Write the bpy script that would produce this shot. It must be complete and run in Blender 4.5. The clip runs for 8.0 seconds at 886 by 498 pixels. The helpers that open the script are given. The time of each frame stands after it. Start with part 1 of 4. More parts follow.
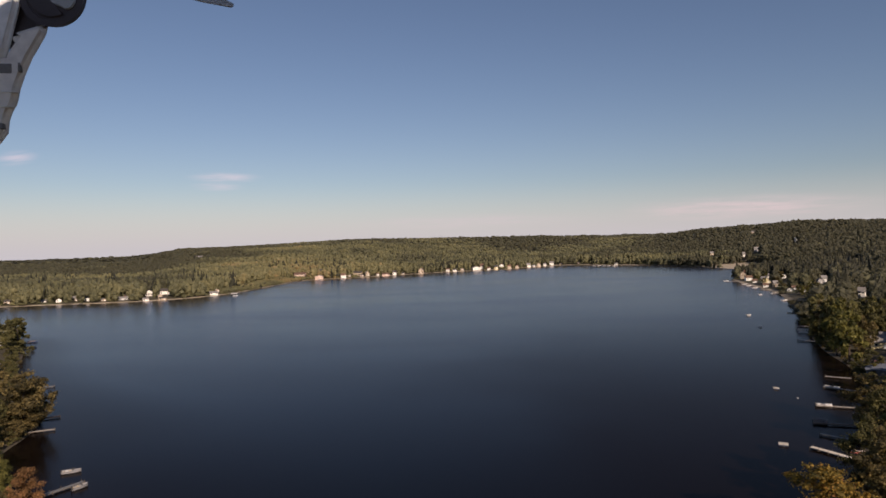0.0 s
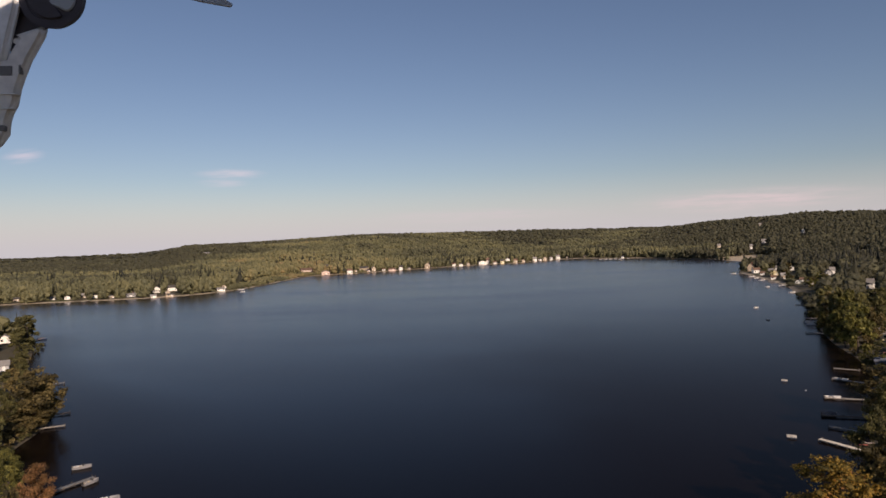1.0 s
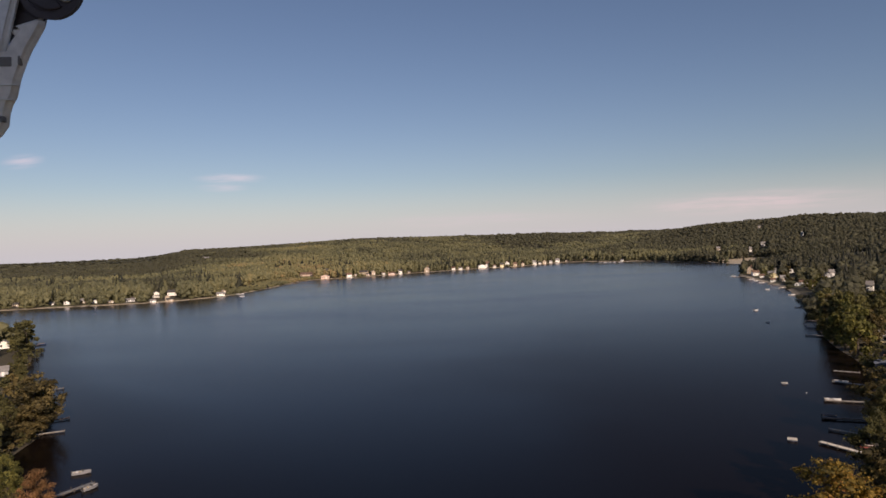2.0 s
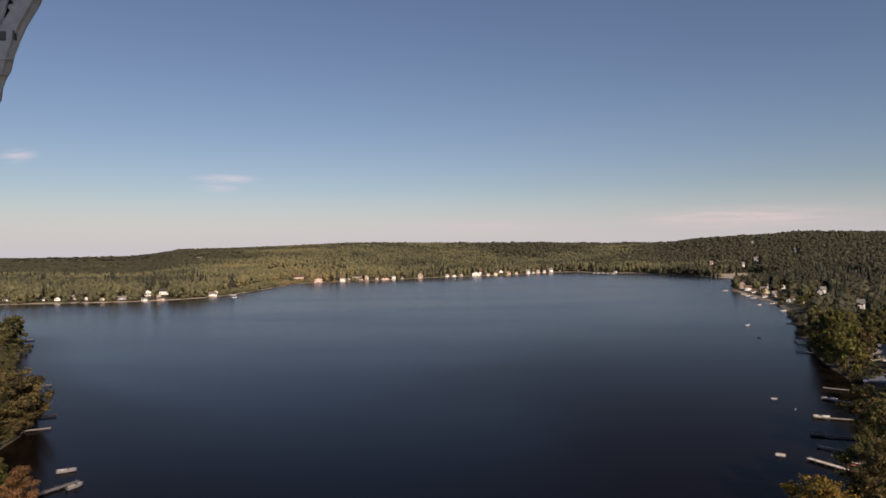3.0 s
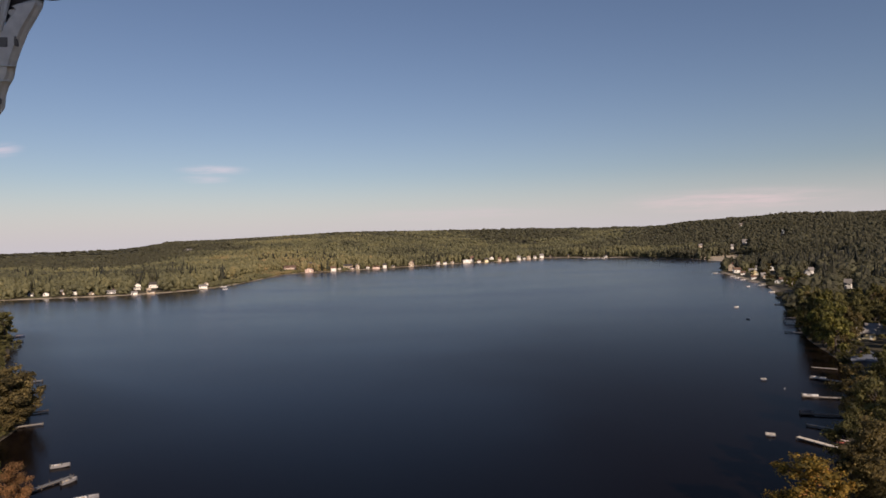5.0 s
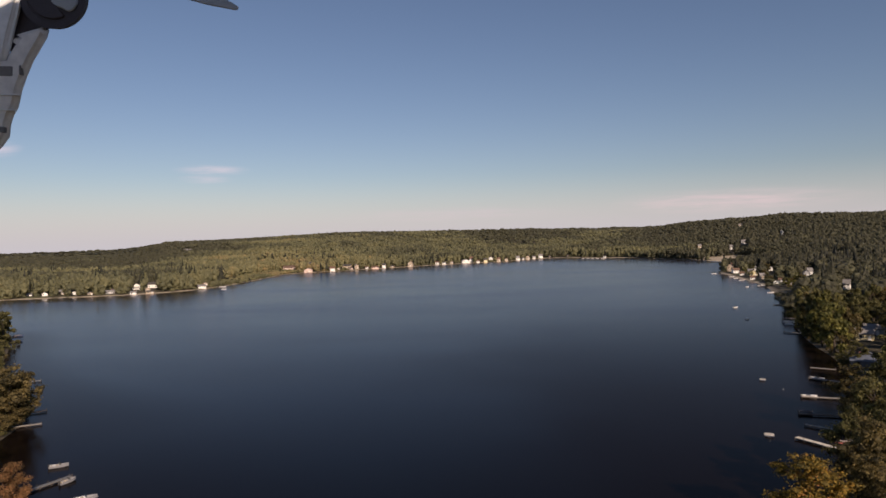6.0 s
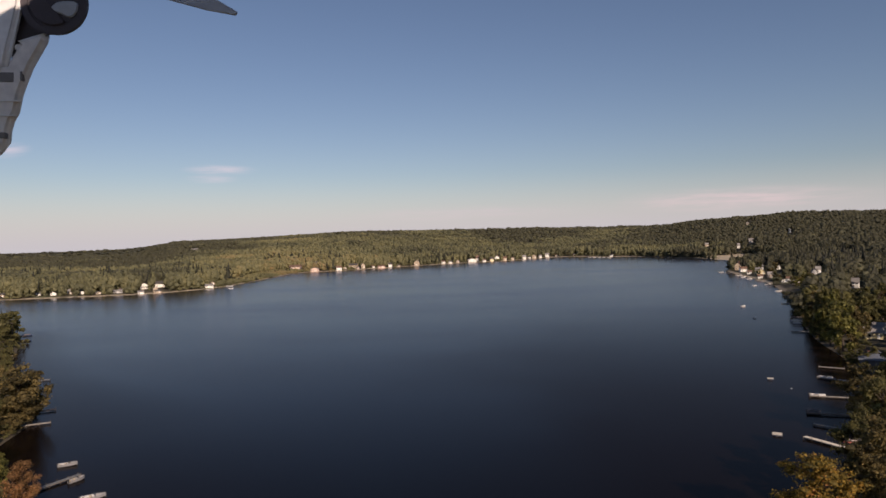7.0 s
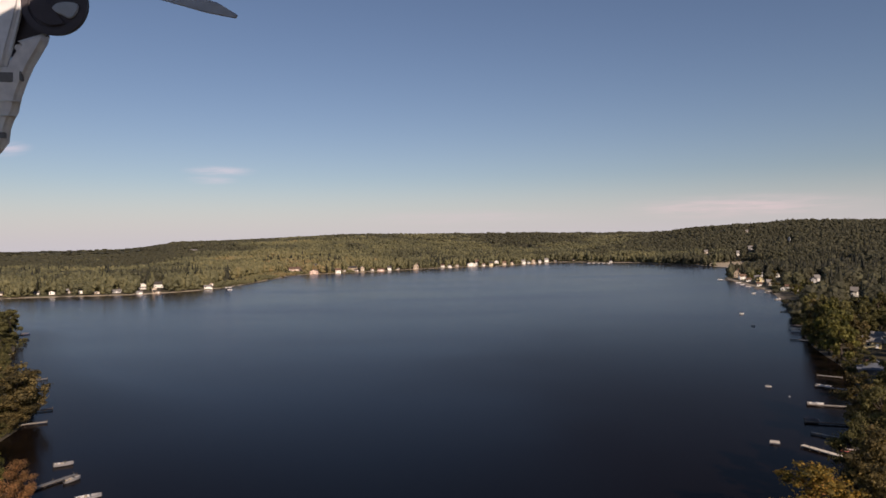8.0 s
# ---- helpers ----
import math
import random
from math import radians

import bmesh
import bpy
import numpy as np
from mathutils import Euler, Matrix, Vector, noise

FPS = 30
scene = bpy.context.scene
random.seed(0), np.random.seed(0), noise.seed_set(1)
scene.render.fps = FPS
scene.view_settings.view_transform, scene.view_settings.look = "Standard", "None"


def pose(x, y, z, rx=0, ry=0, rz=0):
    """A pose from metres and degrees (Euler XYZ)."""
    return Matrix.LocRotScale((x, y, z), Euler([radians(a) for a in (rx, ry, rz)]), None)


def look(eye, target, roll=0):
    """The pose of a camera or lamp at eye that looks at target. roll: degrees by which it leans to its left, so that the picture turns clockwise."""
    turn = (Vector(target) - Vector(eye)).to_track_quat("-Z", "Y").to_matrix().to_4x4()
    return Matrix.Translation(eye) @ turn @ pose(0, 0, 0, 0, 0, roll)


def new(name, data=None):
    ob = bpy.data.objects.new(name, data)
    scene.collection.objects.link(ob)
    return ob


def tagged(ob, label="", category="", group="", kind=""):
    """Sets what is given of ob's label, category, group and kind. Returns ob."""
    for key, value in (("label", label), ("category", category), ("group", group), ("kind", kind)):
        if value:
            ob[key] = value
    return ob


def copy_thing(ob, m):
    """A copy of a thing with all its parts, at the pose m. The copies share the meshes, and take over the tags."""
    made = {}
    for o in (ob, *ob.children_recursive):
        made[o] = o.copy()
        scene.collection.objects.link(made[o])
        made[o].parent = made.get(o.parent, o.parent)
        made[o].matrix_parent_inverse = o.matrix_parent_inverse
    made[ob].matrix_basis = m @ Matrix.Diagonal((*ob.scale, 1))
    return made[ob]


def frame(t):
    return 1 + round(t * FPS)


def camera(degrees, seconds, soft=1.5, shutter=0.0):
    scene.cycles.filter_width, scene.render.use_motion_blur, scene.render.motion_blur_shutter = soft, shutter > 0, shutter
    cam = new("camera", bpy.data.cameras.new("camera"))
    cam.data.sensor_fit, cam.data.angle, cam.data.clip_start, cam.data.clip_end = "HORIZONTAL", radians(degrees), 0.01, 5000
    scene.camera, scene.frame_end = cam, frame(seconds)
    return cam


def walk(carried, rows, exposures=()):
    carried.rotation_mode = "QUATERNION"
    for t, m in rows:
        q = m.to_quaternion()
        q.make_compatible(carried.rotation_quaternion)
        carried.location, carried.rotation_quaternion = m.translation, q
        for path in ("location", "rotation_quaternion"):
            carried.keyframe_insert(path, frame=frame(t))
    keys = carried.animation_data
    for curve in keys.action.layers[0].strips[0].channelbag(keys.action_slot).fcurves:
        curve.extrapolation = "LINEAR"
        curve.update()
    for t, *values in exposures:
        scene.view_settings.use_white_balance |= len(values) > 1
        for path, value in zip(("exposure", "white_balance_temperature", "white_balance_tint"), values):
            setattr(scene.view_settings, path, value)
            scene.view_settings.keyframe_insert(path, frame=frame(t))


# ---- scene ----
cam = camera(68.0, 8.0, soft=1.6)
# seconds; drift of the hovering eye from its first place; yaw, pitch, roll in degrees
EYE = Vector((0.0, 0.0, 50.0))
ROWS = [
    (0.0, 0.0000, -0.0000, -0.0000, 0.000, -0.541, -1.500),
    (0.5, 0.0020, 0.0000, 0.0012, 0.282, -0.866, -1.521),
    (1.0, 0.0030, 0.0001, 0.0019, 0.541, -0.999, -1.950),
    (1.5, 0.0030, 0.0000, 0.0003, 0.543, -0.907, -2.114),
    (1.7, 0.0028, 0.0000, -0.0014, 0.560, -0.823, -2.295),
    (2.8, 0.0043, -0.0001, -0.0171, 0.020, -0.192, -0.830),
    (3.0, 0.0049, -0.0000, -0.0168, -0.028, -0.110, -0.546),
    (3.5, 0.0025, -0.0001, -0.0138, -0.191, -0.450, -0.775),
    (4.0, 0.0003, -0.0001, -0.0146, -0.241, -0.520, -1.404),
    (4.5, -0.0011, -0.0002, -0.0193, -0.436, -0.479, -1.565),
    (4.7, -0.0033, -0.0002, -0.0156, -0.597, -1.021, -1.574),
    (5.8, -0.0106, 0.0003, 0.0028, -1.059, -1.302, -1.635),
    (6.0, -0.0094, 0.0003, 0.0067, -0.908, -1.179, -1.528),
    (6.5, -0.0083, 0.0004, 0.0122, -0.653, -1.279, -1.719),
    (7.0, -0.0053, 0.0002, 0.0094, -0.363, -1.245, -1.641),
    (7.5, -0.0032, 0.0002, 0.0085, -0.188, -1.066, -1.520),
    (8.0, -0.0038, 0.0002, 0.0100, -0.415, -0.911, -0.939),
]


def aim(dx, dy, dz, yaw, pitch, roll):
    eye = EYE + Vector((dx, dy, dz))
    a, b = radians(yaw), radians(pitch)
    way = Vector((-math.sin(a) * math.cos(b), math.cos(a) * math.cos(b), math.sin(b)))
    return look(eye, eye + way, roll)


walk(cam, [(row[0], aim(*row[1:])) for row in ROWS], [(0.0, 0.0, 6600, 22), (8.0, 0.0, 6600, 22)])

# ---- light: a low sun behind the camera, clear sky ----
SUN_UP, SUN_SIDE = 27.0, 24.0         # degrees above the horizon, degrees to the right of straight behind
sun_from = Vector((math.sin(radians(SUN_SIDE)), -math.cos(radians(SUN_SIDE)), math.tan(radians(SUN_UP))))
sun = new("sun", bpy.data.lights.new("sun", "SUN"))
sun.data.energy, sun.data.angle, sun.data.color = 4.8, radians(0.53), (1.0, 0.85, 0.66)
sun.matrix_world = look(sun_from * 100, (0, 0, 0))

world = bpy.data.worlds.new("sky")
scene.world = world
world.use_nodes = True
nt = world.node_tree
sky = nt.nodes.new("ShaderNodeTexSky")
sky.sky_type, sky.sun_disc = "NISHITA", False
sky.sun_elevation = radians(SUN_UP)
sky.sun_rotation = math.atan2(sun_from.x, sun_from.y)
sky.altitude, sky.air_density, sky.dust_density, sky.ozone_density = 200, 1.0, 0.4, 2.1
back = nt.nodes["Background"]
back.inputs["Strength"].default_value = 0.067


def node(kind, **values):
    n = nt.nodes.new("ShaderNode" + kind)
    for socket, value in values.items():
        n.inputs[socket.replace("_", " ")].default_value = value
    return n


# evening haze low in the sky: pale lavender, and a few thin wisps of cloud
coord = node("TexCoord")
axes = node("SeparateXYZ")
nt.links.new(coord.outputs["Generated"], axes.inputs[0])
low_sky = node("MapRange", From_Min=-0.02, From_Max=0.098, To_Min=0.88, To_Max=0.0)
low_sky.interpolation_type = "SMOOTHSTEP"
nt.links.new(axes.outputs["Z"], low_sky.inputs["Value"])
hazy = node("Mix")
hazy.data_type = "RGBA"
hazy.inputs[7].default_value = (8.4, 8.5, 8.9, 1)
nt.links.new(low_sky.outputs[0], hazy.inputs[0])
nt.links.new(sky.outputs[0], hazy.inputs[6])
seen = hazy.outputs[2]


def wisp(seen, bearing, up, wide, high, colour, most, slant=0.0):
    """A thin streak of cloud about one direction of the sky."""
    a, e = radians(bearing), radians(up)
    turn = node("Mapping")
    turn.vector_type = "POINT"
    turn.inputs["Rotation"].default_value = (0, 0, a)
    nt.links.new(coord.outputs["Generated"], turn.inputs[0])
    move = node("Mapping")
    move.inputs["Location"].default_value = (0, 0, -math.sin(e) / high)
    move.inputs["Scale"].default_value = (1 / wide, 0, 1 / high)
    lean = node("Mapping")
    lean.inputs["Rotation"].default_value = (0, radians(slant), 0)
    nt.links.new(turn.outputs[0], lean.inputs[0])
    nt.links.new(lean.outputs[0], move.inputs[0])
    size = node("VectorMath")
    size.operation = "LENGTH"
    nt.links.new(move.outputs[0], size.inputs[0])
    body = node("MapRange", From_Min=0.0, From_Max=1.0, To_Min=1.0, To_Max=0.0)
    body.interpolation_type = "SMOOTHSTEP"
    nt.links.new(size.outputs["Value"], body.inputs["Value"])
    streak = node("Mapping")
    streak.inputs["Scale"].default_value = (14, 14, 150)
    nt.links.new(lean.outputs[0], streak.inputs[0])
    grain = node("TexNoise", Scale=1.0, Detail=4.0, Roughness=0.6)
    nt.links.new(streak.outputs[0], grain.inputs["Vector"])
    thin = node("MapRange", From_Min=0.30, From_Max=0.62, To_Min=0.0, To_Max=most)
    nt.links.new(grain.outputs["Fac"], thin.inputs["Value"])
    fac = node("Math")
    fac.operation = "MULTIPLY"
    nt.links.new(body.outputs[0], fac.inputs[0])
    nt.links.new(thin.outputs[0], fac.inputs[1])
    mix = node("Mix")
    mix.data_type = "RGBA"
    mix.inputs[7].default_value = (*colour, 1)
    nt.links.new(fac.outputs[0], mix.inputs[0])
    nt.links.new(seen, mix.inputs[6])
    return mix.outputs[2]


for row in [(-18.2, 5.85, 0.060, 0.010, (10.5, 9.9, 10.4), 0.7), (-18.8, 5.1, 0.045, 0.008, (10.2, 9.7, 10.3), 0.5), (-34.2, 8.4, 0.045, 0.012, (11.0, 10.4, 11.2), 0.9, 14), (-31.6, 7.1, 0.03, 0.012, (9.8, 9.4, 10.2), 0.65, 10),
            (24.5, 2.2, 0.20, 0.022, (11.5, 9.3, 9.2), 0.6), (2.0, 1.8, 0.22, 0.014, (10.0, 8.8, 9.0), 0.4)]:
    seen = wisp(seen, *row)
nt.links.new(seen, back.inputs["Color"])

# ---- the lake's outline and the lie of the land ----
SHORE_LEFT = [(0, 24), (-30, 34), (-54, 80), (-72, 114), (-83, 130), (-96, 141), (-108, 152), (-112.5, 166), (-115, 181), (-123, 199), (-148, 236), (-178, 268), (-193, 297), (-214, 333),
              (-230, 362), (-258, 376), (-330, 352), (-430, 380), (-560, 440), (-640, 530), (-560, 590), (-426, 614)]
SHORE_FAR = [(-393, 626), (-345, 632), (-313, 638), (-274, 654), (-248, 684), (-231, 728), (-225, 795), (-218, 875), (-214, 960), (-156, 990), (-119, 1012),
             (-78, 1050), (-35, 1081), (4, 1114), (67, 1152), (121, 1168), (163, 1228), (221, 1285), (278, 1270), (317, 1218), (368, 1200), (384, 1136), (412, 1073)]
SHORE_RIGHT = [(434, 940), (422, 870), (375, 800), (326, 758), (307, 667), (293, 605), (283, 556), (258, 494), (226, 425), (188, 342), (170, 302), (158, 272),
               (150, 243), (140, 222), (131, 202), (118, 183), (100, 158), (90, 143), (75, 122), (59, 106), (49, 92), (40, 70), (26, 38)]
# skyline: degrees to the right of straight ahead, height of the tree tops above the eye's level in degrees, breadth of the slope in metres
SKYLINE = [(-60, -0.5, 1500), (-34.5, -0.60, 1500), (-31.0, -0.35, 1500), (-28.0, -0.46, 1500), (-24.4, -0.27, 1300), (-21.8, 0.16, 1000), (-17.0, 0.25, 900),
           (-11.4, 0.44, 800), (-8.5, 0.62, 700), (-0.7, 0.52, 700), (6.2, 0.52, 700), (10.0, 0.44, 750), (14.7, 0.41, 800), (19.2, 0.38, 750),
           (21.8, 0.76, 650), (26.7, 1.02, 600), (28.2, 1.14, 600), (33.5, 1.00, 600), (60, 1.0, 600)]


def smooth_ring(points, times=2):
    p = np.array(points, float)
    for _ in range(times):
        q = np.roll(p, -1, 0)
        p = np.stack([0.75 * p + 0.25 * q, 0.25 * p + 0.75 * q], 1).reshape(-1, 2)
    return p


LAKE = smooth_ring(SHORE_LEFT + SHORE_FAR + SHORE_RIGHT)


def shore_distance(x, y):
    """Metres from the waterline, positive on land."""
    x, y = np.asarray(x, float), np.asarray(y, float)
    best, inside = np.full(x.shape, 1e12), np.zeros(x.shape, bool)
    for (ax, ay), (bx, by) in zip(LAKE, np.roll(LAKE, -1, 0)):
        ex, ey = bx - ax, by - ay
        u = np.clip(((x - ax) * ex + (y - ay) * ey) / (ex * ex + ey * ey), 0, 1)
        best = np.minimum(best, (x - ax - u * ex) ** 2 + (y - ay - u * ey) ** 2)
        if ay != by:
            cross = ((ay > y) != (by > y)) & (x < (bx - ax) * (y - ay) / (by - ay) + ax)
            inside ^= cross
    return np.where(inside, -1, 1) * np.sqrt(best)


def waves(x, y, size):
    """Smooth unevenness between about -1 and 1."""
    a = np.sin(x / size + 1.3 * np.sin(y / size * 0.7 + 0.4)) + np.sin(y / size * 1.1 + 1.7 * np.sin(x / size * 0.6 + 2.0))
    return 0.5 * a


def patches(x, y, size, seed):
    """Uneven patches at three scales from size metres down, between about -1 and 1."""
    total = np.zeros(np.shape(x))
    for k in range(3):
        u, v = x * 2 ** k / size + 17.3 * seed, y * 2 ** k / size - 9.1 * seed
        i, j = np.floor(u), np.floor(v)
        a, c = u - i, v - j
        a, c = a * a * (3 - 2 * a), c * c * (3 - 2 * c)
        value = lambda p, q: (np.sin(p * 127.1 + q * 311.7 + seed * 74.7) * 43758.5453) % 1.0
        low, up = value(i, j) * (1 - a) + value(i + 1, j) * a, value(i, j + 1) * (1 - a) + value(i + 1, j + 1) * a
        total += (2 * (low * (1 - c) + up * c) - 1) * 0.6 ** k
    return total / 1.3


def ease(u):
    u = np.clip(u, 0, 1)
    return u * u * (3 - 2 * u)


BEARINGS = np.arange(-60, 60.01, 0.5)
SKY_UP = np.interp(BEARINGS, [r[0] for r in SKYLINE], [r[1] for r in SKYLINE])
SLOPE = np.interp(BEARINGS, [r[0] for r in SKYLINE], [r[2] for r in SKYLINE])
RISE = np.full(BEARINGS.shape, 55.0)
CANOPY = 15.5


def land(x, y, s=None):
    """The ground's height."""
    x, y = np.asarray(x, float), np.asarray(y, float)
    s = shore_distance(x, y) if s is None else s
    bearing = np.degrees(np.arctan2(x, y))
    rise, wide = np.interp(bearing, BEARINGS, RISE), np.interp(bearing, BEARINGS, SLOPE)
    r = np.hypot(x, y)
    near = ease((r - 150) / 350)                       # the land near the camera stays low
    u = np.clip((s - 12) / wide, 0, 1)
    beach = np.exp(-(((x - 462) / 62.0) ** 4 + ((y - 1010) / 95.0) ** 4))
    hill = rise * (0.35 * u + 0.65 * ease(u)) * near * (1 - 0.97 * beach)
    bumps = (1.6 * waves(x, y, 45) + 3.0 * waves(x + 300, y, 130)) * ease((s - 30) / 200) * (1 - beach)
    bank = np.where(s < 0, np.maximum(0.14 * s, -3.0), np.minimum(0.16 * s, 1.3) * (1 - 0.85 * beach))
    return bank + np.where(s > 0, hill + bumps, 0)


# raise or lower the hills until the tree tops stand along the skyline
ray_r = np.geomspace(250, 4500, 150)
ray_x = np.sin(np.radians(BEARINGS))[:, None] * ray_r
ray_y = np.cos(np.radians(BEARINGS))[:, None] * ray_r
ray_s = shore_distance(ray_x, ray_y)
for _ in range(14):
    top = ((land(ray_x, ray_y, ray_s) + CANOPY - 50) / ray_r)[:, ray_r > 600].max(1)
    RISE += np.clip((np.tan(np.radians(SKY_UP)) - top) * 1500, -12, 12)
    RISE = np.clip(RISE, 4, 140)


# ---- mesh helpers ----
def mesh_of(name, verts, faces, material=None, smooth=True, tone=None):
    """One mesh from arrays: verts (n, 3), faces (m, 3 or 4)."""
    verts, faces = np.asarray(verts, np.float32).reshape(-1, 3), np.asarray(faces, np.int32)
    me = bpy.data.meshes.new(name)
    k = faces.shape[1]
    me.vertices.add(len(verts))
    me.vertices.foreach_set("co", verts.ravel())
    me.loops.add(faces.size)
    me.loops.foreach_set("vertex_index", faces.ravel())
    me.polygons.add(len(faces))
    me.polygons.foreach_set("loop_start", np.arange(0, faces.size, k, dtype=np.int32))
    me.polygons.foreach_set("loop_total", np.full(len(faces), k, np.int32))
    me.polygons.foreach_set("use_smooth", np.full(len(faces), smooth))
    if tone is not None:
        at = me.attributes.new("tone", "FLOAT", "POINT")
        at.data.foreach_set("value", np.asarray(tone, np.float32))
    me.update(calc_edges=True)
    if material:
        me.materials.append(material)
    return me


def part(name, bm, material, parent, label=""):
    """Links a bmesh as one mesh object under a thing or a part."""
    me = bpy.data.meshes.new(name)
    bmesh.ops.recalc_face_normals(bm, faces=bm.faces)
    bm.to_mesh(me)
    bm.free()
    me.materials.append(material)
    ob = new(name, me)
    ob.parent = parent
    return tagged(ob, label)


def thing(name, label, category, group="", kind=""):
    return tagged(new(name), label, category, group, kind)


def box(x0, y0, z0, x1, y1, z1, bevel=0.0, bm=None):
    bm = bm or bmesh.new()
    m = Matrix.Translation(((x0 + x1) / 2, (y0 + y1) / 2, (z0 + z1) / 2)) @ Matrix.Diagonal((abs(x1 - x0), abs(y1 - y0), abs(z1 - z0), 1))
    made = bmesh.ops.create_cube(bm, size=1, matrix=m)
    if bevel:
        edges = list({e for v in made["verts"] for e in v.link_edges})
        bmesh.ops.bevel(bm, geom=edges, offset=bevel, segments=1, affect="EDGES")
    return bm


def tube(a, b, r0, r1, sides=8, bm=None):
    """A tapered round bar from a to b."""
    bm = bm or bmesh.new()
    a, b = Vector(a), Vector(b)
    turn = (b - a).to_track_quat("Z", "Y").to_matrix().to_4x4()
    bmesh.ops.create_cone(bm, cap_ends=True, segments=sides, radius1=r0, radius2=r1, depth=(b - a).length, matrix=Matrix.Translation((a + b) / 2) @ turn)
    return bm


# ---- materials ----
def material(name, rough=0.8, metal=0.0):
    m = bpy.data.materials.new(name)
    m.use_nodes = True
    b = m.node_tree.nodes["Principled BSDF"]
    b.inputs["Roughness"].default_value, b.inputs["Metallic"].default_value = rough, metal
    return m, m.node_tree, b


def ramp(tree, source, stops):
    n = tree.nodes.new("ShaderNodeValToRGB")
    while len(n.color_ramp.elements) < len(stops):
        n.color_ramp.elements.new(0.5)
    for e, (at, colour) in zip(n.color_ramp.elements, stops):
        e.position, e.color = at, (*colour, 1)
    tree.links.new(source, n.inputs[0])
    return n.outputs[0]


def noise_of(tree, scale, detail=3.0, rough=0.55, space="Object", stretch=None):
    c = tree.nodes.new("ShaderNodeTexCoord")
    n = tree.nodes.new("ShaderNodeTexNoise")
    n.inputs["Scale"].default_value, n.inputs["Detail"].default_value, n.inputs["Roughness"].default_value = scale, detail, rough
    source = c.outputs[space]
    if stretch:
        s = tree.nodes.new("ShaderNodeMapping")
        s.inputs["Scale"].default_value = stretch
        tree.links.new(source, s.inputs[0])
        source = s.outputs[0]
    tree.links.new(source, n.inputs["Vector"])
    return n.outputs["Fac"]


def mixed(tree, fac, a, b, mode="MIX"):
    n = tree.nodes.new("ShaderNodeMix")
    n.data_type, n.blend_type = "RGBA", mode
    for value, socket in ((fac, n.inputs[0]), (a, n.inputs[6]), (b, n.inputs[7])):
        if isinstance(value, (int, float)):
            socket.default_value = value
        elif isinstance(value, tuple):
            socket.default_value = (*value, 1)
        else:
            tree.links.new(value, socket)
    return n.outputs[2]


def bump(tree, shader, height, distance, strength=1.0):
    n = tree.nodes.new("ShaderNodeBump")
    n.inputs["Distance"].default_value, n.inputs["Strength"].default_value = distance, strength
    tree.links.new(height, n.inputs["Height"])
    tree.links.new(n.outputs[0], shader.inputs["Normal"])


def paint(name, colour, rough=0.7, metal=0.0, grain=6.0, change=0.18, relief=0.004):
    """Worn paint, wood or metal: two scales of variation round one colour."""
    m, t, b = material(name, rough, metal)
    dark, light = tuple(c * (1 - change) for c in colour), tuple(min(1, c * (1 + change)) for c in colour)
    fine = ramp(t, noise_of(t, grain * 5, 4), [(0.3, dark), (0.7, light)])
    wide = ramp(t, noise_of(t, grain * 0.25, 2), [(0.35, (0.86, 0.84, 0.8)), (0.65, (1, 1, 1))])
    t.links.new(mixed(t, 0.8, fine, wide, "MULTIPLY"), b.inputs["Base Color"])
    bump(t, b, noise_of(t, grain * 5, 3), relief)
    return m


def foliage(name, stops, size=1.2, spread=1.0, thin=0.22):
    """Leaves: hue by tree, lighter and darker sprays, light passing through thin ones."""
    m, t, b = material(name, 0.65)
    tone = t.nodes.new("ShaderNodeAttribute")
    tone.attribute_name = "tone"
    geo = t.nodes.new("ShaderNodeNewGeometry")
    base = ramp(t, tone.outputs["Fac"], stops)
    spray = ramp(t, noise_of(t, size, 4, 0.7), [(0.32, (1 - 0.36 * spread, 1 - 0.34 * spread, 1 - 0.38 * spread)), (0.5, (0.97, 0.97, 0.97)), (0.7, (1 + 0.24 * spread, 1 + 0.22 * spread, 1 + 0.1 * spread))])
    isle = ramp(t, geo.outputs["Random Per Island"], [(0.0, (1 - 0.28 * spread, 1 - 0.25 * spread, 1 - 0.28 * spread)), (1.0, (1 + 0.2 * spread, 1 + 0.15 * spread, 1 + 0.05 * spread))])
    leaf = mixed(t, 1.0, mixed(t, 1.0, base, spray, "MULTIPLY"), isle, "MULTIPLY")
    t.links.new(leaf, b.inputs["Base Color"])
    b.inputs["Specular IOR Level"].default_value = 0.25
    bump(t, b, noise_of(t, size * 1.3, 5, 0.75), 0.5, 0.5)
    # light that passes through the leaves
    glow, both = t.nodes.new("ShaderNodeBsdfTranslucent"), t.nodes.new("ShaderNodeMixShader")
    t.links.new(mixed(t, 1.0, leaf, (1.5, 1.45, 0.95), "MULTIPLY"), glow.inputs["Color"])
    both.inputs[0].default_value = thin
    t.links.new(b.outputs[0], both.inputs[1])
    t.links.new(glow.outputs[0], both.inputs[2])
    t.links.new(both.outputs[0], t.nodes["Material Output"].inputs["Surface"])
    return m


GREENS = [(0.0, (0.088, 0.086, 0.056)), (0.3, (0.170, 0.168, 0.096)), (0.7, (0.248, 0.232, 0.122)), (0.9, (0.296, 0.260, 0.134)), (1.0, (0.335, 0.256, 0.134))]
mat_forest = foliage("forest_leaves", GREENS, 0.12, 0.4, 0.36)
mat_conifer = foliage("conifer_needles", [(0.0, (0.016, 0.018, 0.013)), (1.0, (0.046, 0.046, 0.028))], 0.5, 0.6, 0.1)

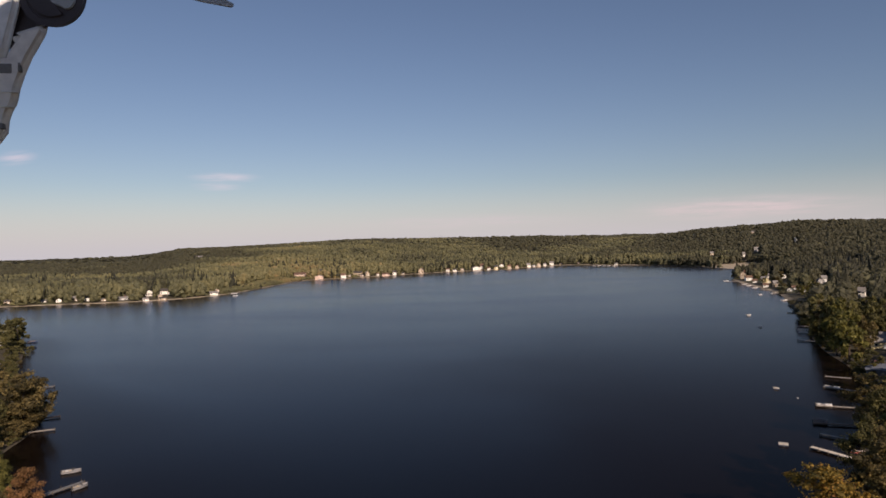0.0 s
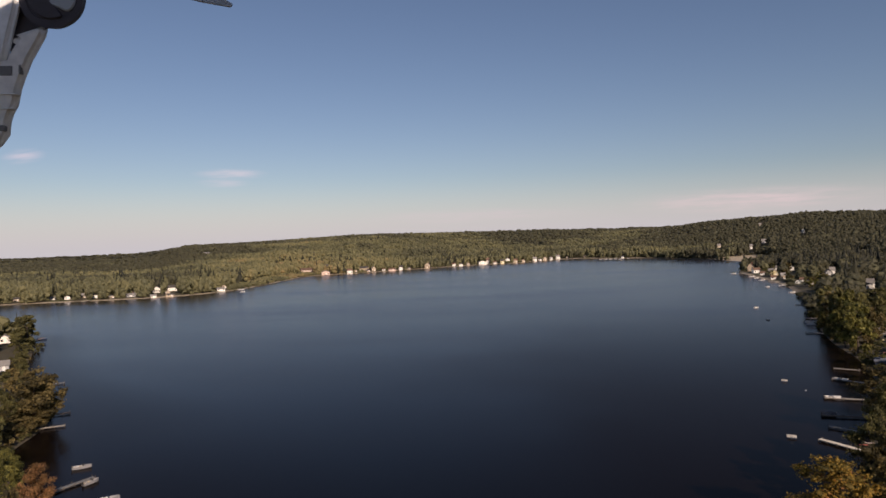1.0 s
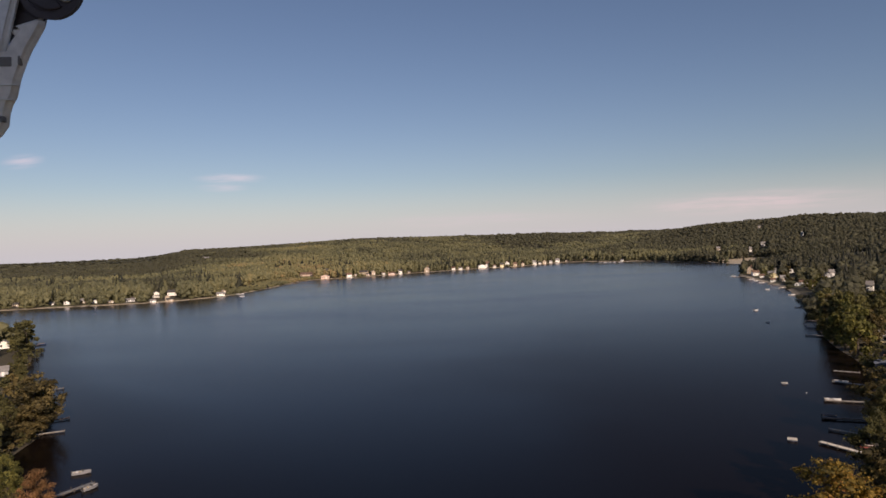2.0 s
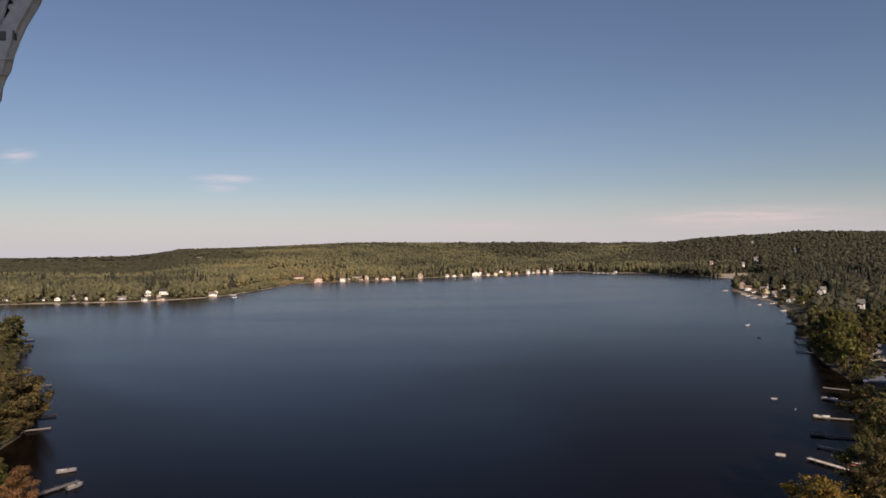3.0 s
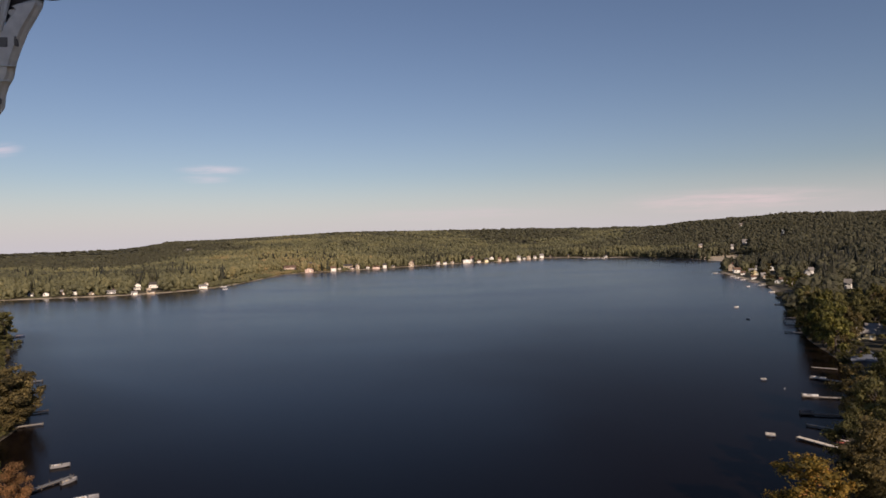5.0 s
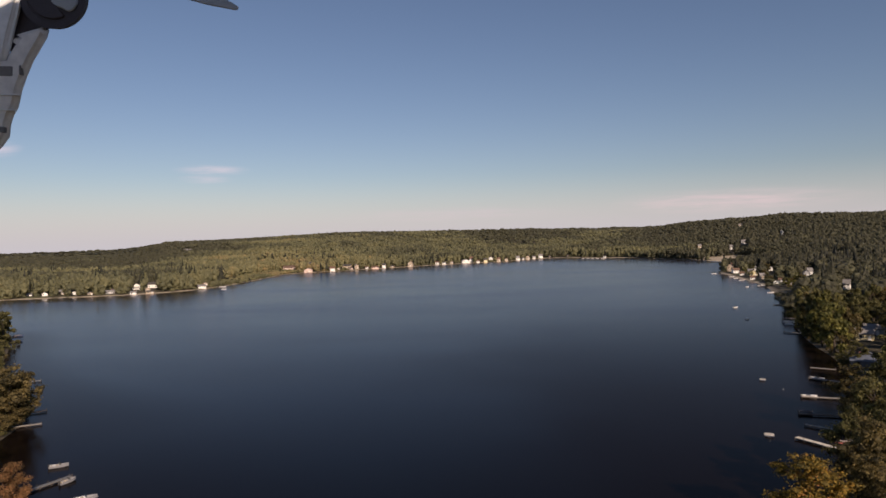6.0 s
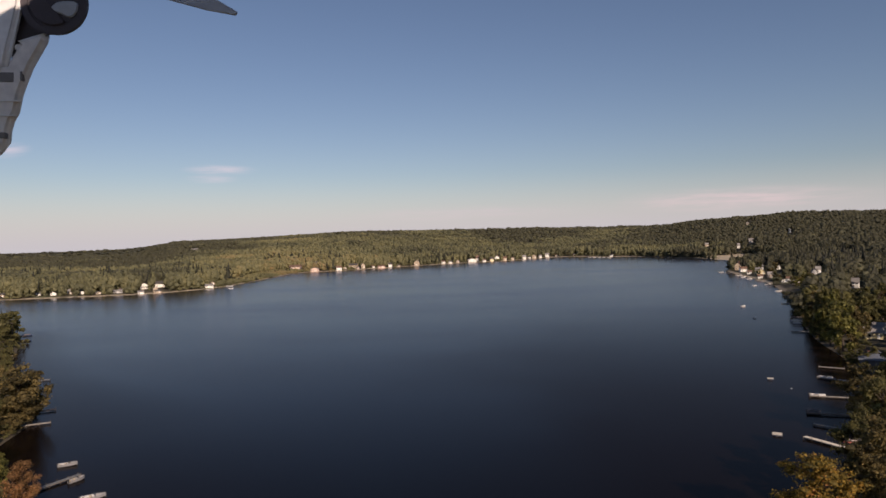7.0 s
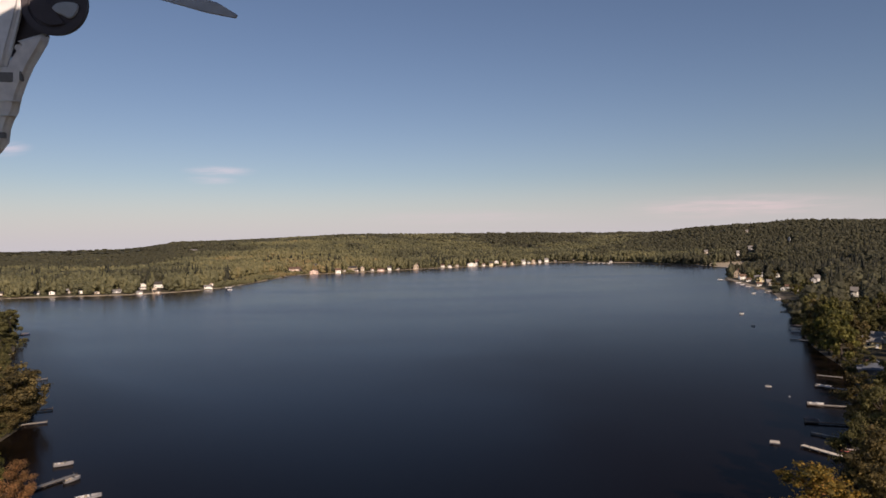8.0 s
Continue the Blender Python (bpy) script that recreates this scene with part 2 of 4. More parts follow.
mat_ground, t, b = material("ground", 0.95)
geo = t.nodes.new("ShaderNodeNewGeometry")
xyz = t.nodes.new("ShaderNodeSeparateXYZ")
t.links.new(geo.outputs["Position"], xyz.inputs[0])
fine, wide = noise_of(t, 0.9, 5, 0.7), noise_of(t, 0.035, 3)
forest_floor = ramp(t, fine, [(0.3, (0.035, 0.03, 0.016)), (0.7, (0.09, 0.075, 0.04))])
grass = ramp(t, fine, [(0.3, (0.06, 0.075, 0.025)), (0.7, (0.14, 0.14, 0.055))])
sand = ramp(t, fine, [(0.3, (0.27, 0.22, 0.15)), (0.7, (0.52, 0.44, 0.32))])
where = ramp(t, wide, [(0.52, (0, 0, 0)), (0.68, (1, 1, 1))])
low = t.nodes.new("ShaderNodeMapRange")
low.inputs["From Min"].default_value, low.inputs["From Max"].default_value = 0.85, 0.45
t.links.new(xyz.outputs["Z"], low.inputs["Value"])
patchy = t.nodes.new("ShaderNodeMath")
patchy.operation = "MULTIPLY"
t.links.new(low.outputs[0], patchy.inputs[0])
t.links.new(ramp(t, noise_of(t, 0.06, 3, 0.6), [(0.36, (0.25, 0.25, 0.25)), (0.52, (1, 1, 1))]), patchy.inputs[1])
from_beach = t.nodes.new("ShaderNodeVectorMath")
from_beach.operation, from_beach.inputs[1].default_value = "DISTANCE", (455, 1010, 0)
t.links.new(geo.outputs["Position"], from_beach.inputs[0])
beach_sand = t.nodes.new("ShaderNodeMapRange")
beach_sand.inputs["From Min"].default_value, beach_sand.inputs["From Max"].default_value = 130, 90
t.links.new(from_beach.outputs["Value"], beach_sand.inputs["Value"])
sandy = t.nodes.new("ShaderNodeMath")
sandy.operation = "MAXIMUM"
t.links.new(patchy.outputs[0], sandy.inputs[0])
t.links.new(beach_sand.outputs[0], sandy.inputs[1])
far_bank = t.nodes.new("ShaderNodeMapRange")
far_bank.inputs["From Min"].default_value, far_bank.inputs["From Max"].default_value = 430, 600
t.links.new(xyz.outputs["Y"], far_bank.inputs["Value"])
mud = ramp(t, fine, [(0.3, (0.035, 0.03, 0.02)), (0.7, (0.12, 0.095, 0.06))])
t.links.new(mixed(t, sandy.outputs[0], mixed(t, mixed(t, far_bank.outputs[0], (0, 0, 0), where), forest_floor, grass), mixed(t, far_bank.outputs[0], mud, sand)), b.inputs["Base Color"])
bump(t, b, fine, 0.15)

mat_water, t, b = material("lake_water", 0.06)
gloss = t.nodes.new("ShaderNodeBsdfGlossy")
gloss.inputs["Color"].default_value = (1.0, 0.965, 0.985, 1)
deep = t.nodes.new("ShaderNodeBsdfDiffuse")
rise = t.nodes.new("ShaderNodeFresnel")
rise.inputs["IOR"].default_value = 1.333
power, part_of, both = t.nodes.new("ShaderNodeMath"), t.nodes.new("ShaderNodeMath"), t.nodes.new("ShaderNodeMixShader")
power.operation, power.inputs[1].default_value = "POWER", 1.15
part_of.operation = "MULTIPLY"
shade_mask = t.nodes.new("ShaderNodeAttribute")                 # shade painted into the lake by the banks: reflection dimmed, water browner
shade_mask.attribute_name = "shade_mask"
mirror_share = t.nodes.new("ShaderNodeMapRange")
mirror_share.inputs["To Min"].default_value, mirror_share.inputs["To Max"].default_value = 0.77, 0.46
t.links.new(shade_mask.outputs["Fac"], mirror_share.inputs["Value"])
t.links.new(mirror_share.outputs[0], part_of.inputs[1])
t.links.new(rise.outputs[0], power.inputs[0])
t.links.new(power.outputs[0], part_of.inputs[0])
t.links.new(part_of.outputs[0], both.inputs[0])
t.links.new(deep.outputs[0], both.inputs[1])
t.links.new(gloss.outputs[0], both.inputs[2])
t.links.new(both.outputs[0], t.nodes["Material Output"].inputs["Surface"])
depth = noise_of(t, 0.006, 3)
lake_deep = ramp(t, depth, [(0.3, (0.0012, 0.0010, 0.0010)), (0.7, (0.0020, 0.0016, 0.0015))])
bed = ramp(t, noise_of(t, 0.25, 4, 0.6), [(0.3, (0.005, 0.0033, 0.0026)), (0.7, (0.009, 0.0062, 0.005))])      # brown bed under the shallows
shoal = t.nodes.new("ShaderNodeAttribute")
shoal.attribute_name = "tone"
lake_body = mixed(t, shade_mask.outputs["Fac"], lake_deep, (0.0048, 0.0024, 0.0014))
t.links.new(mixed(t, shoal.outputs["Fac"], lake_body, bed), deep.inputs["Color"])
gust = noise_of(t, 0.009, 4, 0.6, stretch=(0.5, 1.6, 1))
t.links.new(ramp(t, gust, [(0.35, (0.14, 0.14, 0.14)), (0.7, (0.24, 0.24, 0.24))]), gloss.inputs["Roughness"])
bump(t, gloss, noise_of(t, 0.8, 4, 0.6), 0.08, 0.5)


# ---- ground and water ----
def ring_grid(step=0.25, radii=None):
    front = np.arange(-44, 44.01, step)
    rest = np.arange(47, 314, 3.0)
    bear = np.radians(np.concatenate([front, rest]))
    radii = radii if radii is not None else np.concatenate([[0.0, 20, 40, 55, 70], np.geomspace(80, 4700, 260)])
    x, y = np.sin(bear)[None] * radii[:, None], np.cos(bear)[None] * radii[:, None]
    z = land(x, y)
    n, k = x.shape
    i, j = np.meshgrid(np.arange(n - 1), np.arange(k), indexing="ij")
    nxt = (j + 1) % k
    quads = np.stack([i * k + j, (i + 1) * k + j, (i + 1) * k + nxt, i * k + nxt], -1).reshape(-1, 4)[:, ::-1]
    return np.stack([x, y, z], -1).reshape(-1, 3), quads


tagged(new("ground", mesh_of("ground", *ring_grid(), mat_ground)), "wooded hills and grassy banks with a sandy waterline", "ground", kind="structure")
verts, quads = ring_grid(0.5, np.concatenate([[0.0, 25, 50, 70], np.geomspace(80, 1480, 130)]))
shallow = np.clip(1 + shore_distance(verts[:, 0], verts[:, 1]) / 20, 0, 1)
verts[:, 2] = 0
water_mesh = mesh_of("water", verts, quads, mat_water, False, shallow)
wx, wy = verts[:, 0], verts[:, 1]
# where the painted shade lies: right-hand water and along the left bank
shade_share = ease((wx + 25 + 30 * patches(wx, wy, 70, 6)) / 110) * ease((470 - wy) / 330)
shade_share = np.maximum(shade_share, 0.65 * ease(1.1 + shore_distance(wx, wy) / (26 + 34 * ease((260 - wy) / 80))) * (wx < 0) * (wy < 430))
water_mesh.attributes.new("shade_mask", "FLOAT", "POINT").data.foreach_set("value", shade_share.astype(np.float32))
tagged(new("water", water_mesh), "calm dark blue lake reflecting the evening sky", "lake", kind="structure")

# ---- woods ----
rng = np.random.default_rng(7)
PHI = (1 + 5 ** 0.5) / 2
ICO = np.array([(-1, PHI, 0), (1, PHI, 0), (-1, -PHI, 0), (1, -PHI, 0), (0, -1, PHI), (0, 1, PHI), (0, -1, -PHI), (0, 1, -PHI),
                (PHI, 0, -1), (PHI, 0, 1), (-PHI, 0, -1), (-PHI, 0, 1)]) / np.hypot(1, PHI)
ICO_F = np.array([(0, 11, 5), (0, 5, 1), (0, 1, 7), (0, 7, 10), (0, 10, 11), (1, 5, 9), (5, 11, 4), (11, 10, 2), (10, 7, 6), (7, 1, 8)] +
                 [(3, 9, 4), (3, 4, 2), (3, 2, 6), (3, 6, 8), (3, 8, 9), (4, 9, 5), (2, 4, 11), (6, 2, 10), (8, 6, 7), (9, 8, 1)])


def clumps(centres, sizes, tones):
    """Uneven clumps of leaves: centres (n, 3), sizes (n, 3)."""
    n = len(centres)
    turn = rng.uniform(0, 2 * np.pi, n)
    c, s = np.cos(turn)[:, None], np.sin(turn)[:, None]
    v = ICO[None] * rng.uniform(0.72, 1.25, (n, 12, 1))
    v = np.stack([v[..., 0] * c - v[..., 1] * s, v[..., 0] * s + v[..., 1] * c, v[..., 2]], -1)
    v = v * sizes[:, None] + centres[:, None]
    f = (ICO_F[None] + 12 * np.arange(n)[:, None, None]).reshape(-1, 3)
    return v.reshape(-1, 3), f, np.repeat(tones, 12)


def sprays(x, y, z, high, wide, tone, count, size):
    """Leaf sprays all over the crowns: small flat quads turned every way."""
    n = len(x) * count
    d = rng.normal(size=(n, 3))
    d /= np.linalg.norm(d, axis=1)[:, None]
    d[:, 2] = np.where(rng.random(n) < 0.8, np.abs(d[:, 2]), d[:, 2])
    rep = lambda a: np.repeat(a, count)
    q = rng.uniform(0.75, 1.1, n)
    p = np.stack([rep(x) + d[:, 0] * rep(wide) * 0.5 * q, rep(y) + d[:, 1] * rep(wide) * 0.5 * q, rep(z) + rep(high) * (0.55 + 0.42 * d[:, 2] * q)], -1)
    e1 = np.cross(d + rng.normal(0, 0.35, (n, 3)), rng.normal(size=(n, 3)))
    e1 /= np.linalg.norm(e1, axis=1)[:, None]
    e2 = np.cross(e1, d + rng.normal(0, 0.5, (n, 3)))
    e2 /= np.linalg.norm(e2, axis=1)[:, None]
    w = size * rng.uniform(0.6, 1.4, (n, 1))
    v = np.stack([p - e1 * w * 0.5, p - e2 * w * 0.4, p + e1 * w * 0.5, p + e2 * w * 0.4], 1).reshape(-1, 3)
    k = 4 * np.arange(n)[:, None]
    f = np.concatenate([k + (0, 1, 2), k + (0, 2, 3)])
    return v, f, np.repeat(np.clip(rep(tone) + rng.normal(0, 0.07, n), 0, 1), 4)


def crowns(x, y, z, high, wide, tone, pieces):
    """Crowns of several clumps one above another on each spot."""
    n = len(x)
    cs, ss, ts = [], [], []
    for k in range(pieces):
        a, q = 2.4 * k + rng.uniform(-0.8, 0.8, n), rng.uniform(0.10, 0.34, n) * (k > 0)
        lift = rng.uniform(0.66, 0.82, n) if k == 0 else 0.16 + 0.58 * (k - rng.uniform(0, 1, n)) / max(1, pieces - 1)
        cs.append(np.stack([x + np.cos(a) * q * wide, y + np.sin(a) * q * wide, z + high * lift], -1))
        size = 0.34 * rng.uniform(0.7, 1.2, n)
        ss.append(np.stack([wide * size, wide * size, high * rng.uniform(0.16, 0.26, n)], -1))
        ts.append(np.clip(tone + rng.normal(0, 0.05, n), 0, 1))
    return clumps(np.concatenate(cs), np.concatenate(ss), np.concatenate(ts))


def spires(x, y, z, high, wide, tone):
    """Conifers: five ragged, drooping whorls of boughs each, about a slightly leaning stem."""
    n, sides = len(x), 7
    lean = rng.normal(0, 0.035, (n, 2)) * high[:, None]
    vs = []
    for lo, hi, r in [(0.10, 0.48, 0.46), (0.26, 0.62, 0.47), (0.42, 0.76, 0.38), (0.58, 0.89, 0.27), (0.74, 1.0, 0.15)]:
        a = np.linspace(0, 2 * np.pi, sides, endpoint=False)[None] + rng.uniform(0, 6, (n, 1)) + rng.uniform(-0.3, 0.3, (n, sides))
        rad = wide[:, None] * r * rng.uniform(0.45, 1.3, (n, sides))
        cx, cy = (x + lean[:, 0] * lo)[:, None] + rng.normal(0, 0.25, (n, 1)), (y + lean[:, 1] * lo)[:, None] + rng.normal(0, 0.25, (n, 1))
        rim = np.stack([cx + np.cos(a) * rad, cy + np.sin(a) * rad, z[:, None] + high[:, None] * (lo + rng.uniform(-0.06, 0.06, (n, sides)))], -1)
        tip = np.stack([x + lean[:, 0] * hi, y + lean[:, 1] * hi, z + high * hi], -1)[:, None]
        vs.append(np.concatenate([rim, tip], 1))
    v = np.stack(vs, 1)                                    # n, 5, sides + 1, 3
    one = np.array([(i, (i + 1) % sides, sides) for i in range(sides)])
    f = (one[None] + (sides + 1) * np.arange(5 * n)[:, None, None]).reshape(-1, 3)
    return v.reshape(-1, 3), f, np.repeat(tone, 5 * (sides + 1))


CLEARINGS, LOW = [], []                                    # (x, y, radius): lots and fields without trees; scrub in place of trees


def open_ground(x, y, places=CLEARINGS):
    free = np.zeros(x.shape, bool)
    for cx, cy, r in places:
        free |= (x - cx) ** 2 + (y - cy) ** 2 < r * r
    return free


def spots(r0, r1, b0, b1, gap, edge=2.0):
    """Uneven spots in a sector of the plan, with their distance from the water."""
    rows = np.arange(r0, r1, gap)
    xs, ys = [], []
    for r in rows:
        n = max(1, int(np.radians(b1 - b0) * r / gap))
        a = np.radians(np.linspace(b0, b1, n) + rng.uniform(0, 1) * (b1 - b0) / n)
        xs.append(np.sin(a) * r)
        ys.append(np.cos(a) * r)
    x, y = np.concatenate(xs), np.concatenate(ys)
    x, y = x + rng.uniform(-0.45, 0.45, x.size) * gap, y + rng.uniform(-0.45, 0.45, x.size) * gap
    s = shore_distance(x, y)
    keep = (s > edge) & ~open_ground(x, y)
    return x[keep], y[keep], s[keep]


# ---- paints ----
WALLS = {
    "white": (paint("white_clapboard", (0.86, 0.84, 0.78), 0.6), "white clapboard"),
    "tan": (paint("tan_siding", (0.46, 0.37, 0.27), 0.7), "tan sided"),
    "grey": (paint("grey_siding", (0.42, 0.42, 0.42), 0.7), "pale grey"),
    # grey siding darkened, the trees' shade on the boathouse put into its paint
    "weathered": (paint("shaded_grey_siding", (0.13, 0.135, 0.15), 0.8), "shade-dark blue-grey"),
    "pink": (paint("pinkish_siding", (0.66, 0.49, 0.40), 0.75), "faded pinkish tan"),
    "cream": (paint("cream_siding", (0.72, 0.62, 0.36), 0.65), "cream yellow"),
    "red": (paint("pale_siding", (0.70, 0.67, 0.62), 0.7), "pale sided"),
}
ROOFS = {
    "dark": (paint("dark_shingles", (0.07, 0.065, 0.06), 0.9, grain=3), "dark shingle roof"),
    "grey": (paint("grey_shingles", (0.24, 0.23, 0.22), 0.9, grain=3), "grey shingle roof"),
    "brown": (paint("brown_shingles", (0.16, 0.10, 0.07), 0.9, grain=3), "brown shingle roof"),
    "slate": (paint("slate_blue_roofing", (0.13, 0.15, 0.19), 0.7, grain=3), "slate blue roof"),
    "red": (paint("red_roofing", (0.20, 0.05, 0.035), 0.8, grain=3), "dark red roof"),
}
mat_glass, t, b = material("window_glass", 0.08)
b.inputs["Base Color"].default_value = (0.02, 0.025, 0.03, 1)
mat_trim = paint("white_trim", (0.8, 0.79, 0.76), 0.5)
mat_brick = paint("chimney_brick", (0.25, 0.12, 0.09), 0.9)
mat_wood = paint("weathered_planks", (0.34, 0.315, 0.28), 0.85, grain=2, change=0.3)
mat_pale_deck = paint("bleached_planks", (0.70, 0.64, 0.54), 0.8, grain=2, change=0.22)
# weathered grey planks, darkened further to paint shade on left-bank docks
mat_shaded_deck = paint("shaded_grey_planks", (0.17, 0.175, 0.18), 0.85, grain=2, change=0.3)
mat_dark_deck = paint("stained_planks", (0.20, 0.14, 0.11), 0.85, grain=2, change=0.3)
mat_post = paint("wet_posts", (0.12, 0.10, 0.08), 0.8)
mat_hull = paint("white_gelcoat", (0.75, 0.74, 0.72), 0.3, change=0.06)
mat_hull_grey = paint("greyed_gelcoat", (0.24, 0.24, 0.25), 0.4, change=0.1)
mat_hull_blue = paint("blue_gelcoat", (0.05, 0.08, 0.16), 0.3, change=0.1)
mat_seat = paint("tan_vinyl", (0.45, 0.38, 0.28), 0.6)
mat_cover = paint("canvas_cover", (0.15, 0.13, 0.13), 0.9)
mat_black = paint("black_plastic", (0.02, 0.02, 0.022), 0.5)
mat_alu = paint("brushed_aluminium", (0.6, 0.6, 0.6), 0.35, 0.9, change=0.06)
mat_buoy = paint("buoy_plastic", (0.8, 0.78, 0.74), 0.4, change=0.05)
mat_bark = paint("grey_brown_bark", (0.075, 0.058, 0.045), 0.95, grain=1.2, change=0.35, relief=0.03)


# ---- houses by the water ----
# x, y, breadth, height, walls
FAR_LEFT = [
    (-430, 646, 6.0, 3.6, "tan"),
    (-397, 651, 4.2, 2.6, "white"),
    (-380, 647, 5.2, 3.5, "white"),
    (-371, 661, 5.4, 4.2, "tan"),
    (-355, 653, 4.4, 5.8, "white"),
    (-336, 647, 4.6, 2.4, "tan"),
    (-332, 685, 4.2, 3.2, "white"),
    (-321, 656, 8.5, 3.0, "grey"),
    (-315, 701, 8.6, 6.2, "white"),
    (-295, 649, 5.6, 2.6, "white"),
    (-305, 717, 9.9, 5.9, "white"),
    (-286, 661, 4.2, 4.6, "tan"),
    (-281, 656, 7.4, 2.6, "tan"),
    (-247, 703, 8.4, 3.2, "white"),
    (-255, 737, 5.1, 3.4, "tan"),
]
FAR_MIDDLE = [
    (-223, 1020, 20.0, 8.4, "pink"),
    (-204, 1087, 8.4, 8.0, "tan"),
    (-186, 982, 12.6, 6.4, "pink"),
    (-153, 998, 8.4, 7.6, "white"),
    (-136, 1041, 14.0, 7.6, "tan"),
    (-120, 1030, 6.6, 8.2, "tan"),
    (-92, 1043, 11.8, 4.2, "pink"),
    (-79, 1056, 6.0, 7.7, "white"),
    (-37, 1085, 8.8, 9.7, "tan"),
    (7, 1124, 6.3, 5.4, "white"),
    (19, 1131, 6.2, 4.4, "white"),
    (57, 1158, 14.5, 6.2, "white"),
    (68, 1165, 6.6, 11.4, "white"),
    (93, 1166, 6.6, 8.0, "cream"),
    (105, 1196, 8.2, 8.2, "white"),
    (118, 1181, 7.1, 7.6, "tan"),
    (-128, 1024, 6.0, 3.2, "pink"),
    (-146, 1016, 5.0, 3.6, "tan"),
    (-105, 1040, 5.0, 3.8, "white"),
    (-66, 1066, 5.0, 3.4, "tan"),
    (32, 1140, 6.0, 4.2, "tan"),
    (80, 1162, 5.5, 4.6, "white"),
]
FAR_RIGHT = [
    (159, 1228, 7.0, 8.0, "white"),
    (181, 1250, 7.5, 8.0, "tan"),
    (211, 1283, 8.0, 8.0, "white"),
    (268, 1297, 5.6, 4.5, "pink"),
    (134, 1198, 6.0, 5.0, "tan"),
    (171, 1243, 5.0, 4.6, "white"),
    (196, 1270, 5.5, 5.0, "white"),
    (231, 1292, 5.0, 4.4, "tan"),
    (347, 1393, 10.8, 7.2, "red"),
    (322, 1225, 5.0, 5.0, "white"),
]
SPIT = [
    (333, 730, 6.3, 8.2, "tan"),
    (325, 700, 7.2, 5.0, "white"),
    (348, 708, 5.2, 5.2, "white"),
    (320, 652, 7.9, 5.1, "cream"),
    (300, 612, 4.4, 3.4, "white"),
    (307, 608, 4.7, 5.2, "tan"),
    (361, 697, 4.2, 5.0, "white"),
    (304, 569, 4.2, 3.2, "white"),
    (292, 536, 5.0, 3.0, "tan"),
    (325, 576, 4.2, 4.0, "white"),
    (315, 665, 4.2, 3.4, "white"),
    (336, 690, 4.4, 3.8, "cream"),
    (293, 556, 4.2, 2.8, "white"),
]
HILL = [
    (-556, 1498, 18.0, 7.0, "tan"),
    (356, 615, 4.6, 6.0, "white"),
    (346, 604, 6.0, 5.0, "grey"),
    (301, 473, 5.4, 6.6, "white"),
    (544, 866, 5.4, 6.0, "white"),
    (548, 891, 4.2, 3.4, "tan"),
    (535, 1169, 5.0, 8.1, "white"),
    (582, 1220, 9.5, 7.4, "grey"),
    (683, 1273, 6.0, 8.8, "white"),
    (713, 1511, 6.5, 5.2, "tan"),
    (518, 1267, 7.6, 6.6, "tan"),
]


